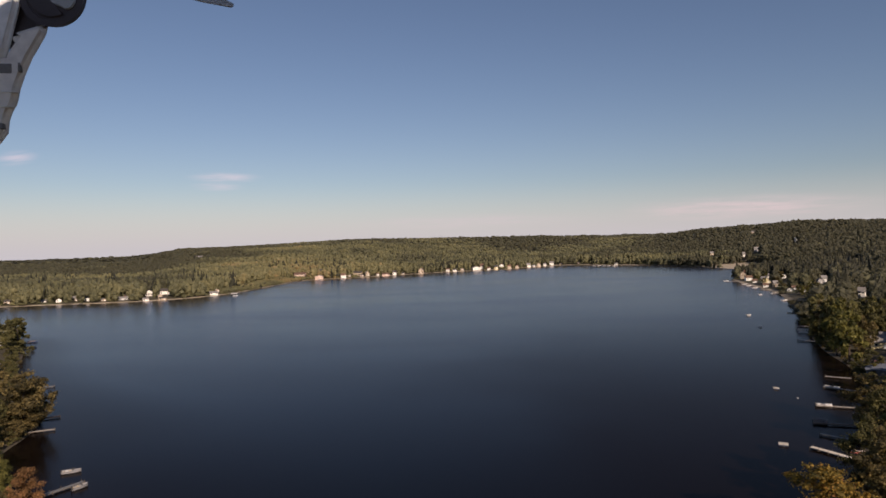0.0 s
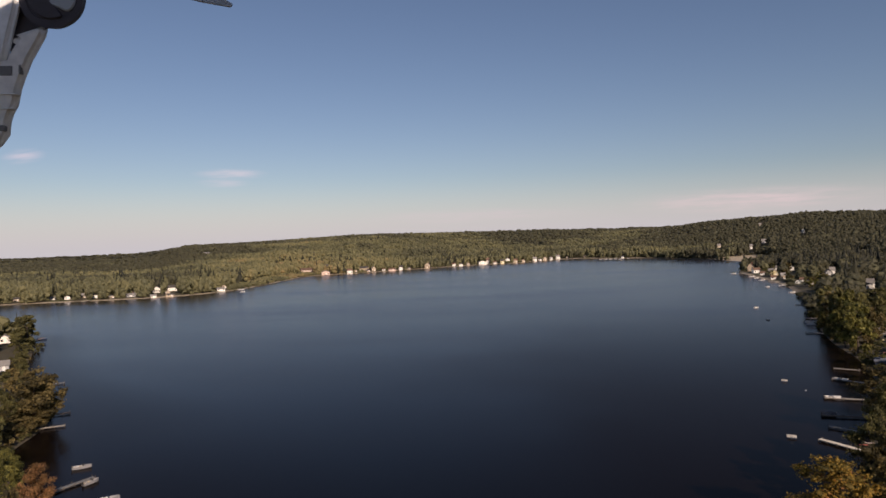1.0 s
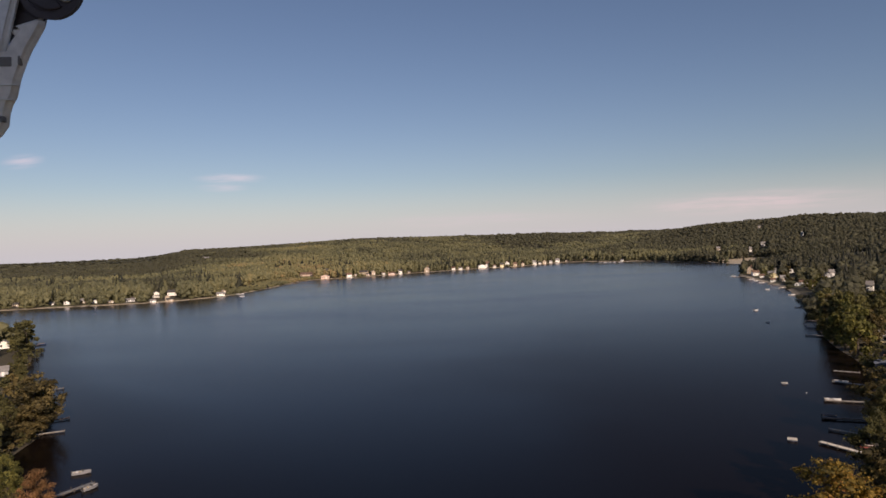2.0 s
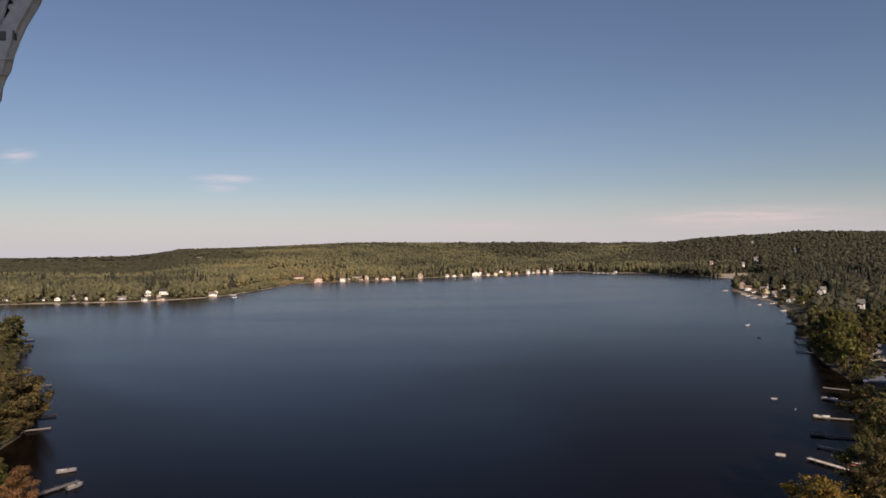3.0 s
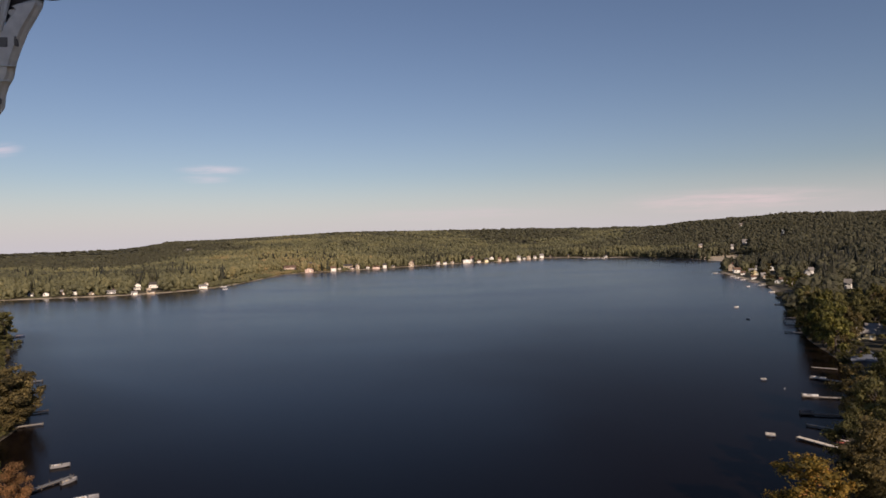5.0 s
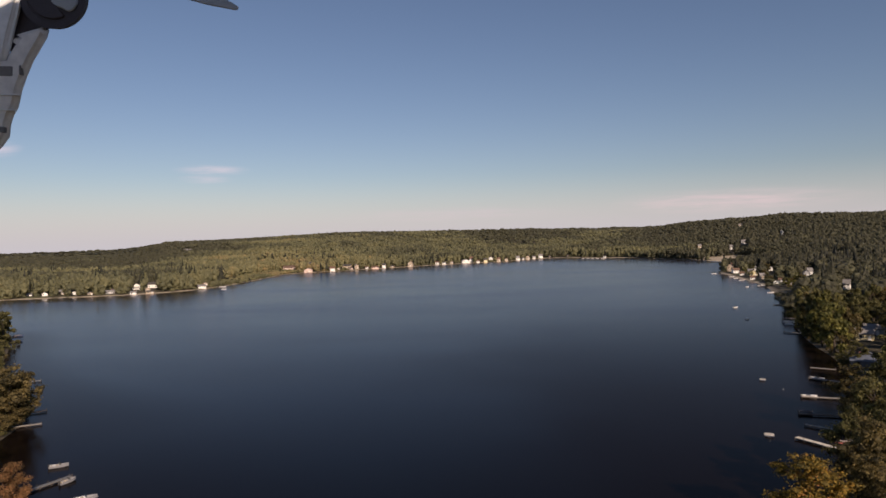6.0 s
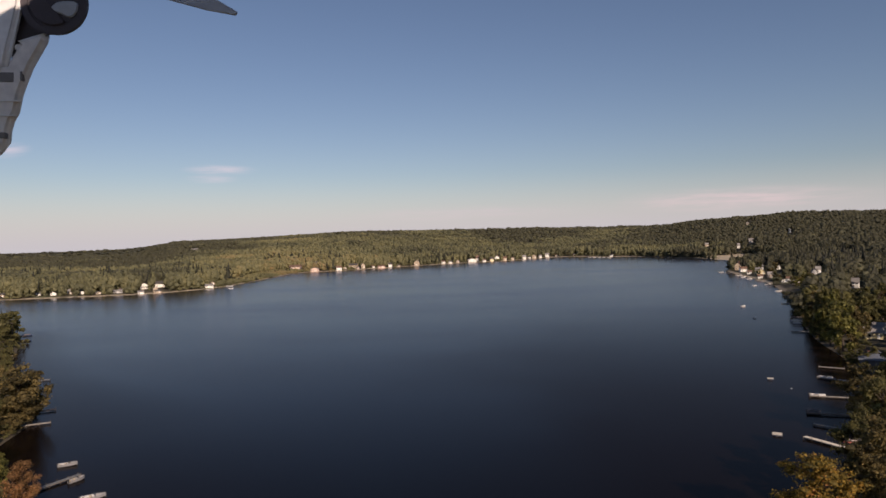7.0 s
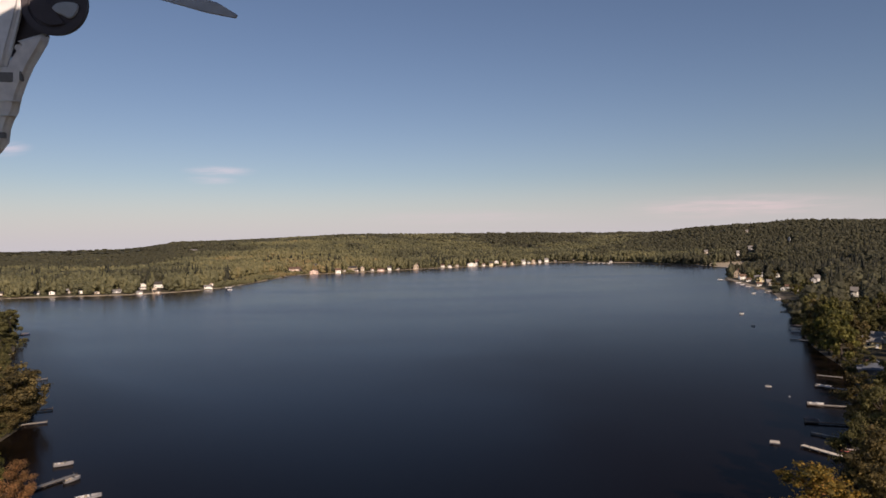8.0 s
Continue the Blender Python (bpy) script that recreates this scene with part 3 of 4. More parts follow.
def house(x, y, wide, high, walls, roof, turn, number):
    wide = max(wide, 4.2)
    wall_mat, words = WALLS[walls]
    roof_mat, roof_words = ROOFS[roof]
    deep, eaves = wide * rnd.uniform(0.7, 0.95), high * 0.62
    z = float(land(x, y))
    two = "two-storey " if eaves > 4.2 else ""
    ob = thing("house", f"{words} {two}lake house with a {roof_words}", "house", "lake houses")
    ob.matrix_basis = pose(x, y, z, 0, 0, turn)
    w, d = wide / 2, deep / 2
    side_gable = number % 3 != 0
    bm = bmesh.new()
    base = [(-w, -d), (w, -d), (w, d), (-w, d)]
    lo = [bm.verts.new((a, c, -0.8)) for a, c in base]
    hi = [bm.verts.new((a, c, eaves)) for a, c in base]
    if side_gable:
        peak = [bm.verts.new((-w, 0, high)), bm.verts.new((w, 0, high))]
        bm.faces.new((lo[0], lo[1], hi[1], hi[0]))
        bm.faces.new((lo[2], lo[3], hi[3], hi[2]))
        bm.faces.new((lo[1], lo[2], hi[2], peak[1], hi[1]))
        bm.faces.new((lo[3], lo[0], hi[0], peak[0], hi[3]))
    else:
        peak = [bm.verts.new((0, -d, high)), bm.verts.new((0, d, high))]
        bm.faces.new((lo[1], lo[2], hi[2], hi[1]))
        bm.faces.new((lo[3], lo[0], hi[0], hi[3]))
        bm.faces.new((lo[0], lo[1], hi[1], peak[0], hi[0]))
        bm.faces.new((lo[2], lo[3], hi[3], peak[1], hi[2]))
    part("wall", bm, wall_mat, ob)
    # roof: two slabs with eaves
    bm = bmesh.new()
    over, thick = 0.45, 0.22
    for sign in (-1, 1):
        if side_gable:
            run = d + over
            drop = (high - eaves) * run / d
            q = [(-w - over, 0, high), (w + over, 0, high), (w + over, sign * run, high - drop), (-w - over, sign * run, high - drop)]
        else:
            run = w + over
            drop = (high - eaves) * run / w
            q = [(0, -d - over, high), (0, d + over, high), (sign * run, d + over, high - drop), (sign * run, -d - over, high - drop)]
        a = [bm.verts.new((*p[:2], p[2] + 0.02)) for p in q]
        c = [bm.verts.new((*p[:2], p[2] + 0.02 + thick)) for p in q]
        bm.faces.new(a)
        bm.faces.new(c)
        for i in range(4):
            bm.faces.new((a[i], a[(i + 1) % 4], c[(i + 1) % 4], c[i]))
    part("roof", bm, roof_mat, ob)
    # windows and a door on the side to the lake
    storeys = [1.0] if eaves < 4.2 else [0.9, 3.5]
    n = max(2, int(wide / 2.6))
    for level, sill in enumerate(storeys):
        if sill + 1.1 > eaves:
            sill = max(0.4, eaves - 1.5)
        for k in range(n):
            cx = -w + wide * (k + 0.5) / n
            if level == 0 and k == n // 2:
                part("door", box(cx - 0.5, -d - 0.06, 0, cx + 0.5, -d + 0.05, min(2.05, eaves - 0.15)), mat_trim, ob, "white painted door")
                continue
            pane = part("window", box(cx - 0.5, -d - 0.05, sill, cx + 0.5, -d + 0.06, sill + 1.1), mat_glass, ob, "dark window pane")
            fr = bmesh.new()
            for a in ((-0.58, sill - 0.1, 0.58, sill), (-0.58, sill + 1.1, 0.58, sill + 1.2), (-0.58, sill, -0.5, sill + 1.1), (0.5, sill, 0.58, sill + 1.1)):
                box(cx + a[0], -d - 0.09, a[1], cx + a[2], -d + 0.04, a[3], bm=fr)
            part("frame", fr, mat_trim, pane)
    if number % 2 == 0 and wide > 5:
        cx, cy = w * 0.45, d * 0.2
        part("chimney", box(cx - 0.35, cy - 0.35, eaves, cx + 0.35, cy + 0.35, high + 0.9), mat_brick, ob, "brick chimney")
    if number % 4 == 1 and wide > 7:                       # a porch
        part("porch_roof", box(-w * 0.8, -d - 2.2, min(2.5, eaves - 0.3), w * 0.8, -d + 0.05, min(2.5, eaves - 0.3) + 0.18), roof_mat, ob)
        for s in (-0.75, -0.25, 0.25, 0.75):
            part("porch_post", box(w * s - 0.08, -d - 2.1, -0.5, w * s + 0.08, -d - 1.94, min(2.5, eaves - 0.3)), mat_trim, ob)
        part("porch_floor", box(-w * 0.8, -d - 2.2, -0.4, w * 0.8, -d - 0.01, -0.05), mat_wood, ob)
    return ob


rnd = random.Random(3)
number = 0
for table, tops in ((FAR_LEFT, ("grey", "dark")), (FAR_MIDDLE, ("grey", "brown", "dark")), (FAR_RIGHT, ("grey", "dark")), (SPIT, ("dark", "brown", "grey")), (HILL, ("grey", "grey"))):
    for x, y, wide, high, walls in table:
        number += 1
        roof = "red" if walls == "red" else tops[number % len(tops)]
        turn = math.degrees(math.atan2(x, y)) * -0.8 + rnd.uniform(-18, 18)
        house(x, y, wide * (0.8 if table is HILL else 0.94), high * (0.86 if table is FAR_MIDDLE or table is FAR_RIGHT else 1.06), walls, roof, turn, number)
        reach = math.hypot(x, y)
        CLEARINGS.append((x, y, wide * 0.5 + 3.5))
        ahead = range(6, 76, 7) if table is HILL else range(5, 90, 5)
        for step in ahead:                                 # an open lot down to the water
            lot = (x - x / reach * step, y - y / reach * step)
            if shore_distance(*lot) < -2:
                break
            (CLEARINGS if table is SPIT or table is HILL or table is FAR_LEFT or step < 12 else LOW).append((*lot, wide * 0.5 + (3.0 if table is SPIT or table is HILL else 1.6)))
        if table is SPIT or table is HILL:
            CLEARINGS += [(x + 0.62 * step, y - 0.79 * step, wide * 0.5 + 3.0) for step in (6, 12, 18)]
            LOW += [(x + 0.62 * step, y - 0.79 * step, wide * 0.5 + 2.0) for step in (24, 30)]
            LOW += [(x - x / reach * step, y - y / reach * step, wide * 0.5 + 4.0) for step in range(20, 150, 4)]

# lakeside shed near the camera
CLEARINGS += [(181, 273, 7), (179, 267, 6), (194, 285, 7)]
house(181, 273, 6.4, 4.6, "cream", "grey", -30, 1)
house(194, 285, 9.0, 4.2, "grey", "grey", -25, 2)
CLEARINGS += [(181 - 0.55 * step, 273 - 0.83 * step, 5) for step in range(6, 46, 5)]
# boathouse among the docks, cottages on the wooded bank
house(149, 226, 9.0, 3.2, "weathered", "slate", 58, 6)
house(155.5, 233, 5.0, 2.8, "weathered", "slate", 68, 4)
CLEARINGS += [(148, 225, 7), (154, 232, 6)] + [(148 - 0.55 * step, 225 - 0.83 * step, 6) for step in range(6, 40, 5)]
house(-241, 351, 5.0, 4.4, "white", "grey", 30, 3)
CLEARINGS += [(-241, 351, 5), (-237, 344, 4), (-233, 337, 4), (-229, 330, 4)]
house(-187, 268, 7.0, 4.0, "grey", "grey", 32, 5)
CLEARINGS += [(-187, 268, 5)]
# low marsh growth on the point
LOW += [(-222 - 14, y, 20) for y in range(730, 980, 14)]
# open bank round the far bay
CLEARINGS += [(x, y, 14) for x, y in ((163, 1228), (192, 1262), (221, 1285), (250, 1280), (278, 1270), (298, 1244), (317, 1218), (342, 1209))]
# clearings on the hills
CLEARINGS += [(-556, 1498, 26), (-540, 1480, 22)] + [(445 + 24 * i, 940 + 22 * k, 19) for i in range(3) for k in range(7)]


# ---- docks, floats, boats ----
def dock(ax, ay, bx, by, wide, deck_mat, label):
    """A pier on posts from the bank at a to its head at b."""
    length, turn = math.hypot(bx - ax, by - ay), math.degrees(math.atan2(by - ay, bx - ax))
    ob = thing("dock", label, "dock", "docks")
    ob.matrix_basis = pose(ax, ay, 0, 0, 0, turn)
    n = max(2, round(length / 2.4))
    for k in range(n):                                     # deck sections with a gap between them
        u0, u1 = length * k / n + 0.02, length * (k + 1) / n - 0.02
        part("deck_section", box(u0, -wide / 2, 0.42, u1, wide / 2, 0.52, 0.015), deck_mat, ob)
    for side in (-1, 1):
        part("beam", box(0, side * (wide / 2 - 0.1) - 0.05, 0.26, length, side * (wide / 2 - 0.1) + 0.05, 0.415), mat_post, ob)
    for k in range(n + 1):
        for side in (-1, 1):
            u = min(max(length * k / n, 0.15), length - 0.15)
            part("post", tube((u, side * (wide / 2 + 0.07), -2.2), (u, side * (wide / 2 + 0.07), 0.75 + 0.1 * ((k * 7 + side) % 3)), 0.065, 0.06, 7), mat_post, ob)
    return ob


def raft(x, y, turn, size):
    ob = thing("swim_raft", "square weathered wooden swim raft floating on the lake", "swim raft", "swim rafts")
    ob.matrix_basis = pose(x, y, 0, 0, 0, turn)
    h = size / 2
    n = 8
    for k in range(n):
        a = -h + size * k / n
        part("plank", box(a + 0.012, -h, 0.36, a + size / n - 0.012, h, 0.41), mat_pale_deck, ob)
    for s in (-1, 1):
        part("joist", box(-h, s * h * 0.8 - 0.05, 0.2, h, s * h * 0.8 + 0.05, 0.358), mat_wood, ob)
        part("barrel", tube((-h * 0.9, s * h * 0.5, 0.0), (h * 0.9, s * h * 0.5, 0.0), 0.24, 0.24, 12), mat_hull_blue, ob, "blue plastic barrel")
    lad = bmesh.new()
    for s in (-0.2, 0.2):
        tube((s, -h - 0.06, -0.6), (s, -h - 0.06, 1.0), 0.025, 0.025, 6, lad)
    for z in (-0.3, 0.0, 0.3):
        tube((-0.2, -h - 0.06, z), (0.2, -h - 0.06, z), 0.02, 0.02, 6, lad)
    part("ladder", lad, mat_alu, ob, "aluminium ladder")
    return ob


def motorboat(x, y, turn, length, hull_mat, label, cover=False):
    ob = thing("motorboat", label, "boat", "boats")
    ob.matrix_basis = pose(x, y, 0, 0, 0, turn)
    ribs = [(-0.5, 0.36, 0.0), (-0.2, 0.40, 0.0), (0.1, 0.38, 0.02), (0.32, 0.26, 0.06), (0.46, 0.09, 0.12), (0.5, 0.01, 0.14)]
    bm = bmesh.new()
    loops = []
    for u, half, lift in ribs:
        half *= length * 0.5
        top = 0.62 + lift * 1.6
        loops.append([bm.verts.new((u * length, s * half * k, zz)) for s, k, zz in
                      ((1, 1.0, top), (1, 0.86, 0.1 + lift), (1, 0.0, -0.22 + lift * 2.2), (-1, 0.86, 0.1 + lift), (-1, 1.0, top), (-1, 0.86, top), (-1, 0.7, 0.22), (1, 0.7, 0.22), (1, 0.86, top))])
    for a, c in zip(loops, loops[1:]):
        for i in range(9):
            bm.faces.new((a[i], a[(i + 1) % 9], c[(i + 1) % 9], c[i]))
    bm.faces.new(loops[0])
    bm.faces.new(loops[-1])
    part("hull", bm, hull_mat, ob)
    w = length * 0.2
    if cover:
        bm = bmesh.new()
        bmesh.ops.create_uvsphere(bm, u_segments=14, v_segments=8, radius=1, matrix=Matrix.Translation((-0.03 * length, 0, 0.62)) @ Matrix.Diagonal((length * 0.44, w * 0.98, 0.45, 1)))
        part("cover", bm, mat_cover, ob, "dark canvas boat cover")
    else:
        bm = bmesh.new()
        quad = [(0.10, -0.85, 0.62), (0.10, 0.85, 0.62), (0.02, 0.7, 1.1), (0.02, -0.7, 1.1)]
        f = [bm.verts.new((u * length, v * w, z)) for u, v, z in quad] + [bm.verts.new((u * length - 0.04, v * w, z)) for u, v, z in quad]
        for i in range(4):
            bm.faces.new((f[i], f[(i + 1) % 4], f[4 + (i + 1) % 4], f[4 + i]))
        bm.faces.new(f[:4])
        bm.faces.new(f[4:])
        part("windscreen", bm, mat_glass, ob, "dark windscreen")
        for s in (-1, 1):
            part("seat", box(-0.16 * length, s * w * 0.45 - 0.25, 0.23, -0.05 * length, s * w * 0.45 + 0.25, 0.62, 0.06), mat_seat, ob, "tan vinyl seat")
        part("stern_bench", box(-0.42 * length, -w * 0.6, 0.23, -0.34 * length, w * 0.6, 0.6, 0.06), mat_seat, ob)
    engine = part("outboard", box(-0.56 * length, -0.18, 0.35, -0.5 * length, 0.18, 0.98, 0.06), mat_black, ob, "black outboard engine")
    part("shaft", box(-0.545 * length, -0.05, -0.4, -0.515 * length, 0.05, 0.36), mat_black, engine)
    return ob


def pontoon_boat(x, y, turn, length, label, side_mat=None):
    ob = thing("pontoon_boat", label, "boat", "boats")
    ob.matrix_basis = pose(x, y, 0, 0, 0, turn)
    w = 1.2
    for s in (-1, 1):
        part("pontoon", tube((-length / 2, s * 0.85, 0.08), (length / 2, s * 0.85, 0.08), 0.3, 0.24, 12), mat_alu, ob)
        part("rail", box(-length * 0.42, s * w - 0.03, 0.5, length * 0.40, s * w + 0.03, 1.05), side_mat or mat_hull, ob)
        part("bench", box(-length * 0.40, s * (w - 0.35) - 0.28, 0.49, length * 0.1, s * (w - 0.35) + 0.28, 0.88, 0.05), mat_seat, ob)
    part("deck", box(-length * 0.46, -w - 0.02, 0.36, length * 0.46, w + 0.02, 0.48, 0.02), side_mat or mat_hull, ob)
    part("console", box(length * 0.05, 0.2, 0.49, length * 0.16, 0.95, 1.3, 0.05), mat_black, ob)
    part("canopy", box(-length * 0.44, -w, 2.25, length * 0.42, w, 2.33, 0.03), mat_cover, ob, "stretched canvas top")
    for u in (-0.42, 0.40):
        for s in (-1, 1):
            part("canopy_pole", tube((u * length, s * w * 0.95, 0.5), (u * length, s * w * 0.95, 2.26), 0.02, 0.02, 6), mat_alu, ob)
    part("outboard", box(-length * 0.52, -0.2, 0.1, -length * 0.47, 0.2, 1.0, 0.05), mat_black, ob, "black outboard engine")
    return ob


def buoy(x, y, r):
    ob = thing("mooring_buoy", "small white mooring buoy on the lake", "buoy", "buoys")
    ob.matrix_basis = pose(x, y, 0)
    bm = bmesh.new()
    bmesh.ops.create_uvsphere(bm, u_segments=14, v_segments=10, radius=r, matrix=Matrix.Translation((0, 0, r * 0.35)))
    part("float", bm, mat_buoy, ob)
    part("ring", tube((0, 0, r * 1.2), (0, 0, r * 1.6), r * 0.12, r * 0.12, 8), mat_black, ob)
    return ob


PALE, OLD, DARK = "bleached wooden dock on dark posts", "weathered grey wooden dock on posts", "dark stained wooden dock on posts"
# bank end, head, breadth
for a, deck_mat, words in [((89.4, 141.8, 84.2, 152.0, 1.35), mat_pale_deck, PALE), ((97.6, 154.6, 91.8, 161.7, 0.8), mat_wood, OLD), ((107, 167.4, 95.4, 171.0, 0.9), mat_dark_deck, DARK),
                           ((119, 183.3, 106.0, 188.4, 0.9), mat_wood, OLD), ((129.5, 202.3, 121.3, 211.1, 0.9), mat_wood, OLD), ((137.2, 222.1, 130.8, 226.6, 0.9), mat_wood, OLD),
                           ((172, 297, 163.5, 304.5, 1.5), mat_wood, OLD), ((228, 407, 216, 414, 2.2), mat_wood, OLD),
                           ((290, 548, 276, 551, 2.5), mat_pale_deck, PALE), ((297, 590, 284, 590, 2.0), mat_wood, OLD), ((318, 700, 302, 706, 2.5), mat_wood, OLD)]:
    dock(*a, deck_mat, words)
for a, deck_mat, words in [((-85.8, 129.4, -79.0, 141.6, 1.0), mat_shaded_deck, OLD), ((-118, 181, -110.5, 184.5, 0.9), mat_wood, PALE), ((-125, 195, -117.5, 199, 1.2), mat_dark_deck, DARK),
                           ((-154, 241, -146, 244.5, 1.0), mat_shaded_deck, OLD), ((-204, 295, -195, 301, 1.4), mat_wood, OLD), ((-243, 360, -231, 366, 1.6), mat_dark_deck, DARK)]:
    dock(*a, deck_mat, words)
for a in [(-296, 646, -298, 634), (-350, 633, -352, 622), (-186, 977, -182, 962), (-152, 994, -150, 978), (-32, 1083, -30, 1068), (70, 1154, 66, 1136), (104, 1166, 98, 1150), (310, 1228, 280, 1215), (236, 690 + 590, 228, 1262)]:
    dock(*a, 2.0, mat_wood, OLD)
raft(79.3, 154.9, -26, 2.1)
raft(106.4, 211.6, -24, 1.8)
buoy(106.4, 198.8, 0.18)
buoy(300, 1150, 0.6)
motorboat(188, 406, 20, 3.4, mat_hull, "small white motorboat moored on the lake")
raft(169, 352, 10, 1.5)
motorboat(108.6, 188.9, -21, 4.2, mat_hull, "white open motorboat tied up at a dock")
motorboat(123.8, 210.6, -47, 4.4, mat_hull, "white open motorboat tied up at a dock")
motorboat(98.0, 172.2, -17, 3.4, mat_hull_grey, "grey covered motorboat tied up at a dock", True)
motorboat(-85.6, 148.6, 22, 3.9, mat_hull_grey, "greyed open motorboat moored off a dock")
motorboat(-78.2, 138.8, 60, 3.4, mat_hull_grey, "grey open motorboat tied up at a dock")
motorboat(-69.5, 128.8, 28, 4.6, mat_hull_grey, "greyed open motorboat tied up near the bank")
motorboat(-219, 347, 10, 5.0, mat_hull_blue, "dark blue motorboat moored near the bank", True)
motorboat(-232, 369, 5, 5.0, mat_hull_blue, "dark blue motorboat tied up at a dock", True)
pontoon_boat(184, 337, -30, 6.5, "pontoon boat with a dark canvas top at a dock")
pontoon_boat(181, 330, -30, 6.0, "pontoon boat with a dark canvas top near the bank")
motorboat(224, 416, -20, 5.5, mat_hull, "white motorboat tied up at a dock")
motorboat(233, 421, -20, 5.0, mat_hull, "white open motorboat near the bank")
motorboat(-231, 722, 10, 7.0, mat_hull, "white cabin motorboat by the wooded point")
motorboat(-218, 686, 5, 5.0, mat_hull, "white motorboat moored off the wooded point")
motorboat(308, 716, 10, 6.0, mat_hull, "white motorboat moored off the spit")
motorboat(277, 552, 10, 5.0, mat_hull, "white motorboat at a dock by the boathouses")
motorboat(297, 640, 15, 5.5, mat_hull, "white motorboat at the bank below the houses")
motorboat(304, 664, 5, 5.5, mat_hull, "white motorboat moored by the spit")
motorboat(262, 544, 20, 4.0, mat_hull, "white motorboat at the bank by the boathouses")
motorboat(255, 492, 20, 5.6, mat_hull, "white motorboat at the bank by the boathouses")
motorboat(291, 615, 10, 6.0, mat_hull, "white covered motorboat by the boathouses", True)
for x, y, turn in ((277, 1208, 20), (285, 1203, 15), (293, 1199, 25), (300, 1194, 20), (308, 1189, 15), (326, 1200, 70)):
    motorboat(x, y, turn, 6.5, mat_hull, "white motorboat at the far landing")

# ---- woods on the hills ----
def woods(name, label, cells, conifers, pieces, high, wide, cards=None):
    x, y, s = (np.concatenate(c) for c in zip(*cells))
    z = land(x, y, s)
    bearing, r = np.degrees(np.arctan2(x, y)), np.hypot(x, y)
    # tone lowered on the high ground behind, painting in that ridge's duller light
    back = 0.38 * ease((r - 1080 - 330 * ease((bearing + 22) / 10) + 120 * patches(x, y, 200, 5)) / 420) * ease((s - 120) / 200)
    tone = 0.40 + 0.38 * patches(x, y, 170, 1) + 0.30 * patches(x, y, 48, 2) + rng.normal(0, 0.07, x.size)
    # tone also shifted by bearing, darkest on the right-hand slope
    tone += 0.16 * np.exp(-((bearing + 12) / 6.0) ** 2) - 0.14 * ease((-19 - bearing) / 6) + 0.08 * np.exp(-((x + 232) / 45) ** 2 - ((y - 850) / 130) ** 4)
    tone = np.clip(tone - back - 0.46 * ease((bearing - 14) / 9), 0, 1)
    grove = np.clip(0.3 + 3.0 * patches(x, y, 100, 3), 0.06, 2.3)
    pine = rng.random(x.size) < np.minimum(conifers * grove, 0.62)
    h = rng.uniform(*high, x.size) * (0.8 + 0.2 * np.clip(s / 30, 0, 1)) * (1 + 0.22 * patches(x, y, 55, 4))
    h = np.where(open_ground(x, y, LOW), h * 0.25, h)
    w = rng.uniform(*wide, x.size) * rng.uniform(0.8, 1.3, x.size)
    q = ~pine
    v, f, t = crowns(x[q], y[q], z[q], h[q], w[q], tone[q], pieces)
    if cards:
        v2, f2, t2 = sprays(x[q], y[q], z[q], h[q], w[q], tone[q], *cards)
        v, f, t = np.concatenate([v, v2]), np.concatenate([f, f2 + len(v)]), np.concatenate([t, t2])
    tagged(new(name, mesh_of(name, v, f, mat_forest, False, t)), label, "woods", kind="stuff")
    v, f, t = spires(x[pine], y[pine], z[pine], h[pine] * np.where(r[pine] < 1150, 1.15, 1.0) * rng.uniform(0.85, 1.25, pine.sum()), w[pine] * 0.8, rng.random(pine.sum()))
    tagged(new("conifers", mesh_of("conifers", v, f, mat_conifer, False, t)), "dark conifers standing among the broadleaved woods", "woods", kind="stuff")


def pick(cell, keep):
    return tuple(a[keep] for a in cell)


def seen_slope(cell):
    """Leaves out the far side of the hills."""
    bearing = np.degrees(np.arctan2(cell[0], cell[1]))
    return pick(cell, cell[2] < np.interp(bearing, BEARINGS, SLOPE) + 400)


def by_the_spit(cell):
    return (np.hypot(cell[0], cell[1]) < 900) & (cell[0] > 0.268 * cell[1])


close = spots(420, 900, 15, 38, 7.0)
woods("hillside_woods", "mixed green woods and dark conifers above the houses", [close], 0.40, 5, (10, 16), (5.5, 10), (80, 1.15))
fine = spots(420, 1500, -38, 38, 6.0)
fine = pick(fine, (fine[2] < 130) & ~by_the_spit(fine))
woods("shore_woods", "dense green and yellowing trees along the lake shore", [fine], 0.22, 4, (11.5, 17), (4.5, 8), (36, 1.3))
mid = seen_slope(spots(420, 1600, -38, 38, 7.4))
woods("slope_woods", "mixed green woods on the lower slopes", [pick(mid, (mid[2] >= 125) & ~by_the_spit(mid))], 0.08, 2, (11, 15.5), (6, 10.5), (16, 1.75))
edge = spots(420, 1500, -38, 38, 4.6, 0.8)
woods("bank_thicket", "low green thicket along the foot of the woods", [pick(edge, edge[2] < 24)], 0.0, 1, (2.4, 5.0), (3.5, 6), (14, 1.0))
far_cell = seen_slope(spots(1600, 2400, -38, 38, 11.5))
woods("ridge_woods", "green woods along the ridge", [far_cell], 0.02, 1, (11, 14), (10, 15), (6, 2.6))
rest = [spots(2400, 4300, -38, 38, 48.0), spots(460, 1500, 38, 75, 42.0), spots(460, 1500, -75, -38, 42.0), spots(90, 900, 75, 285, 40.0)]
woods("distant_woods", "distant green woods", rest, 0.0, 2, (12, 14), (30, 44))

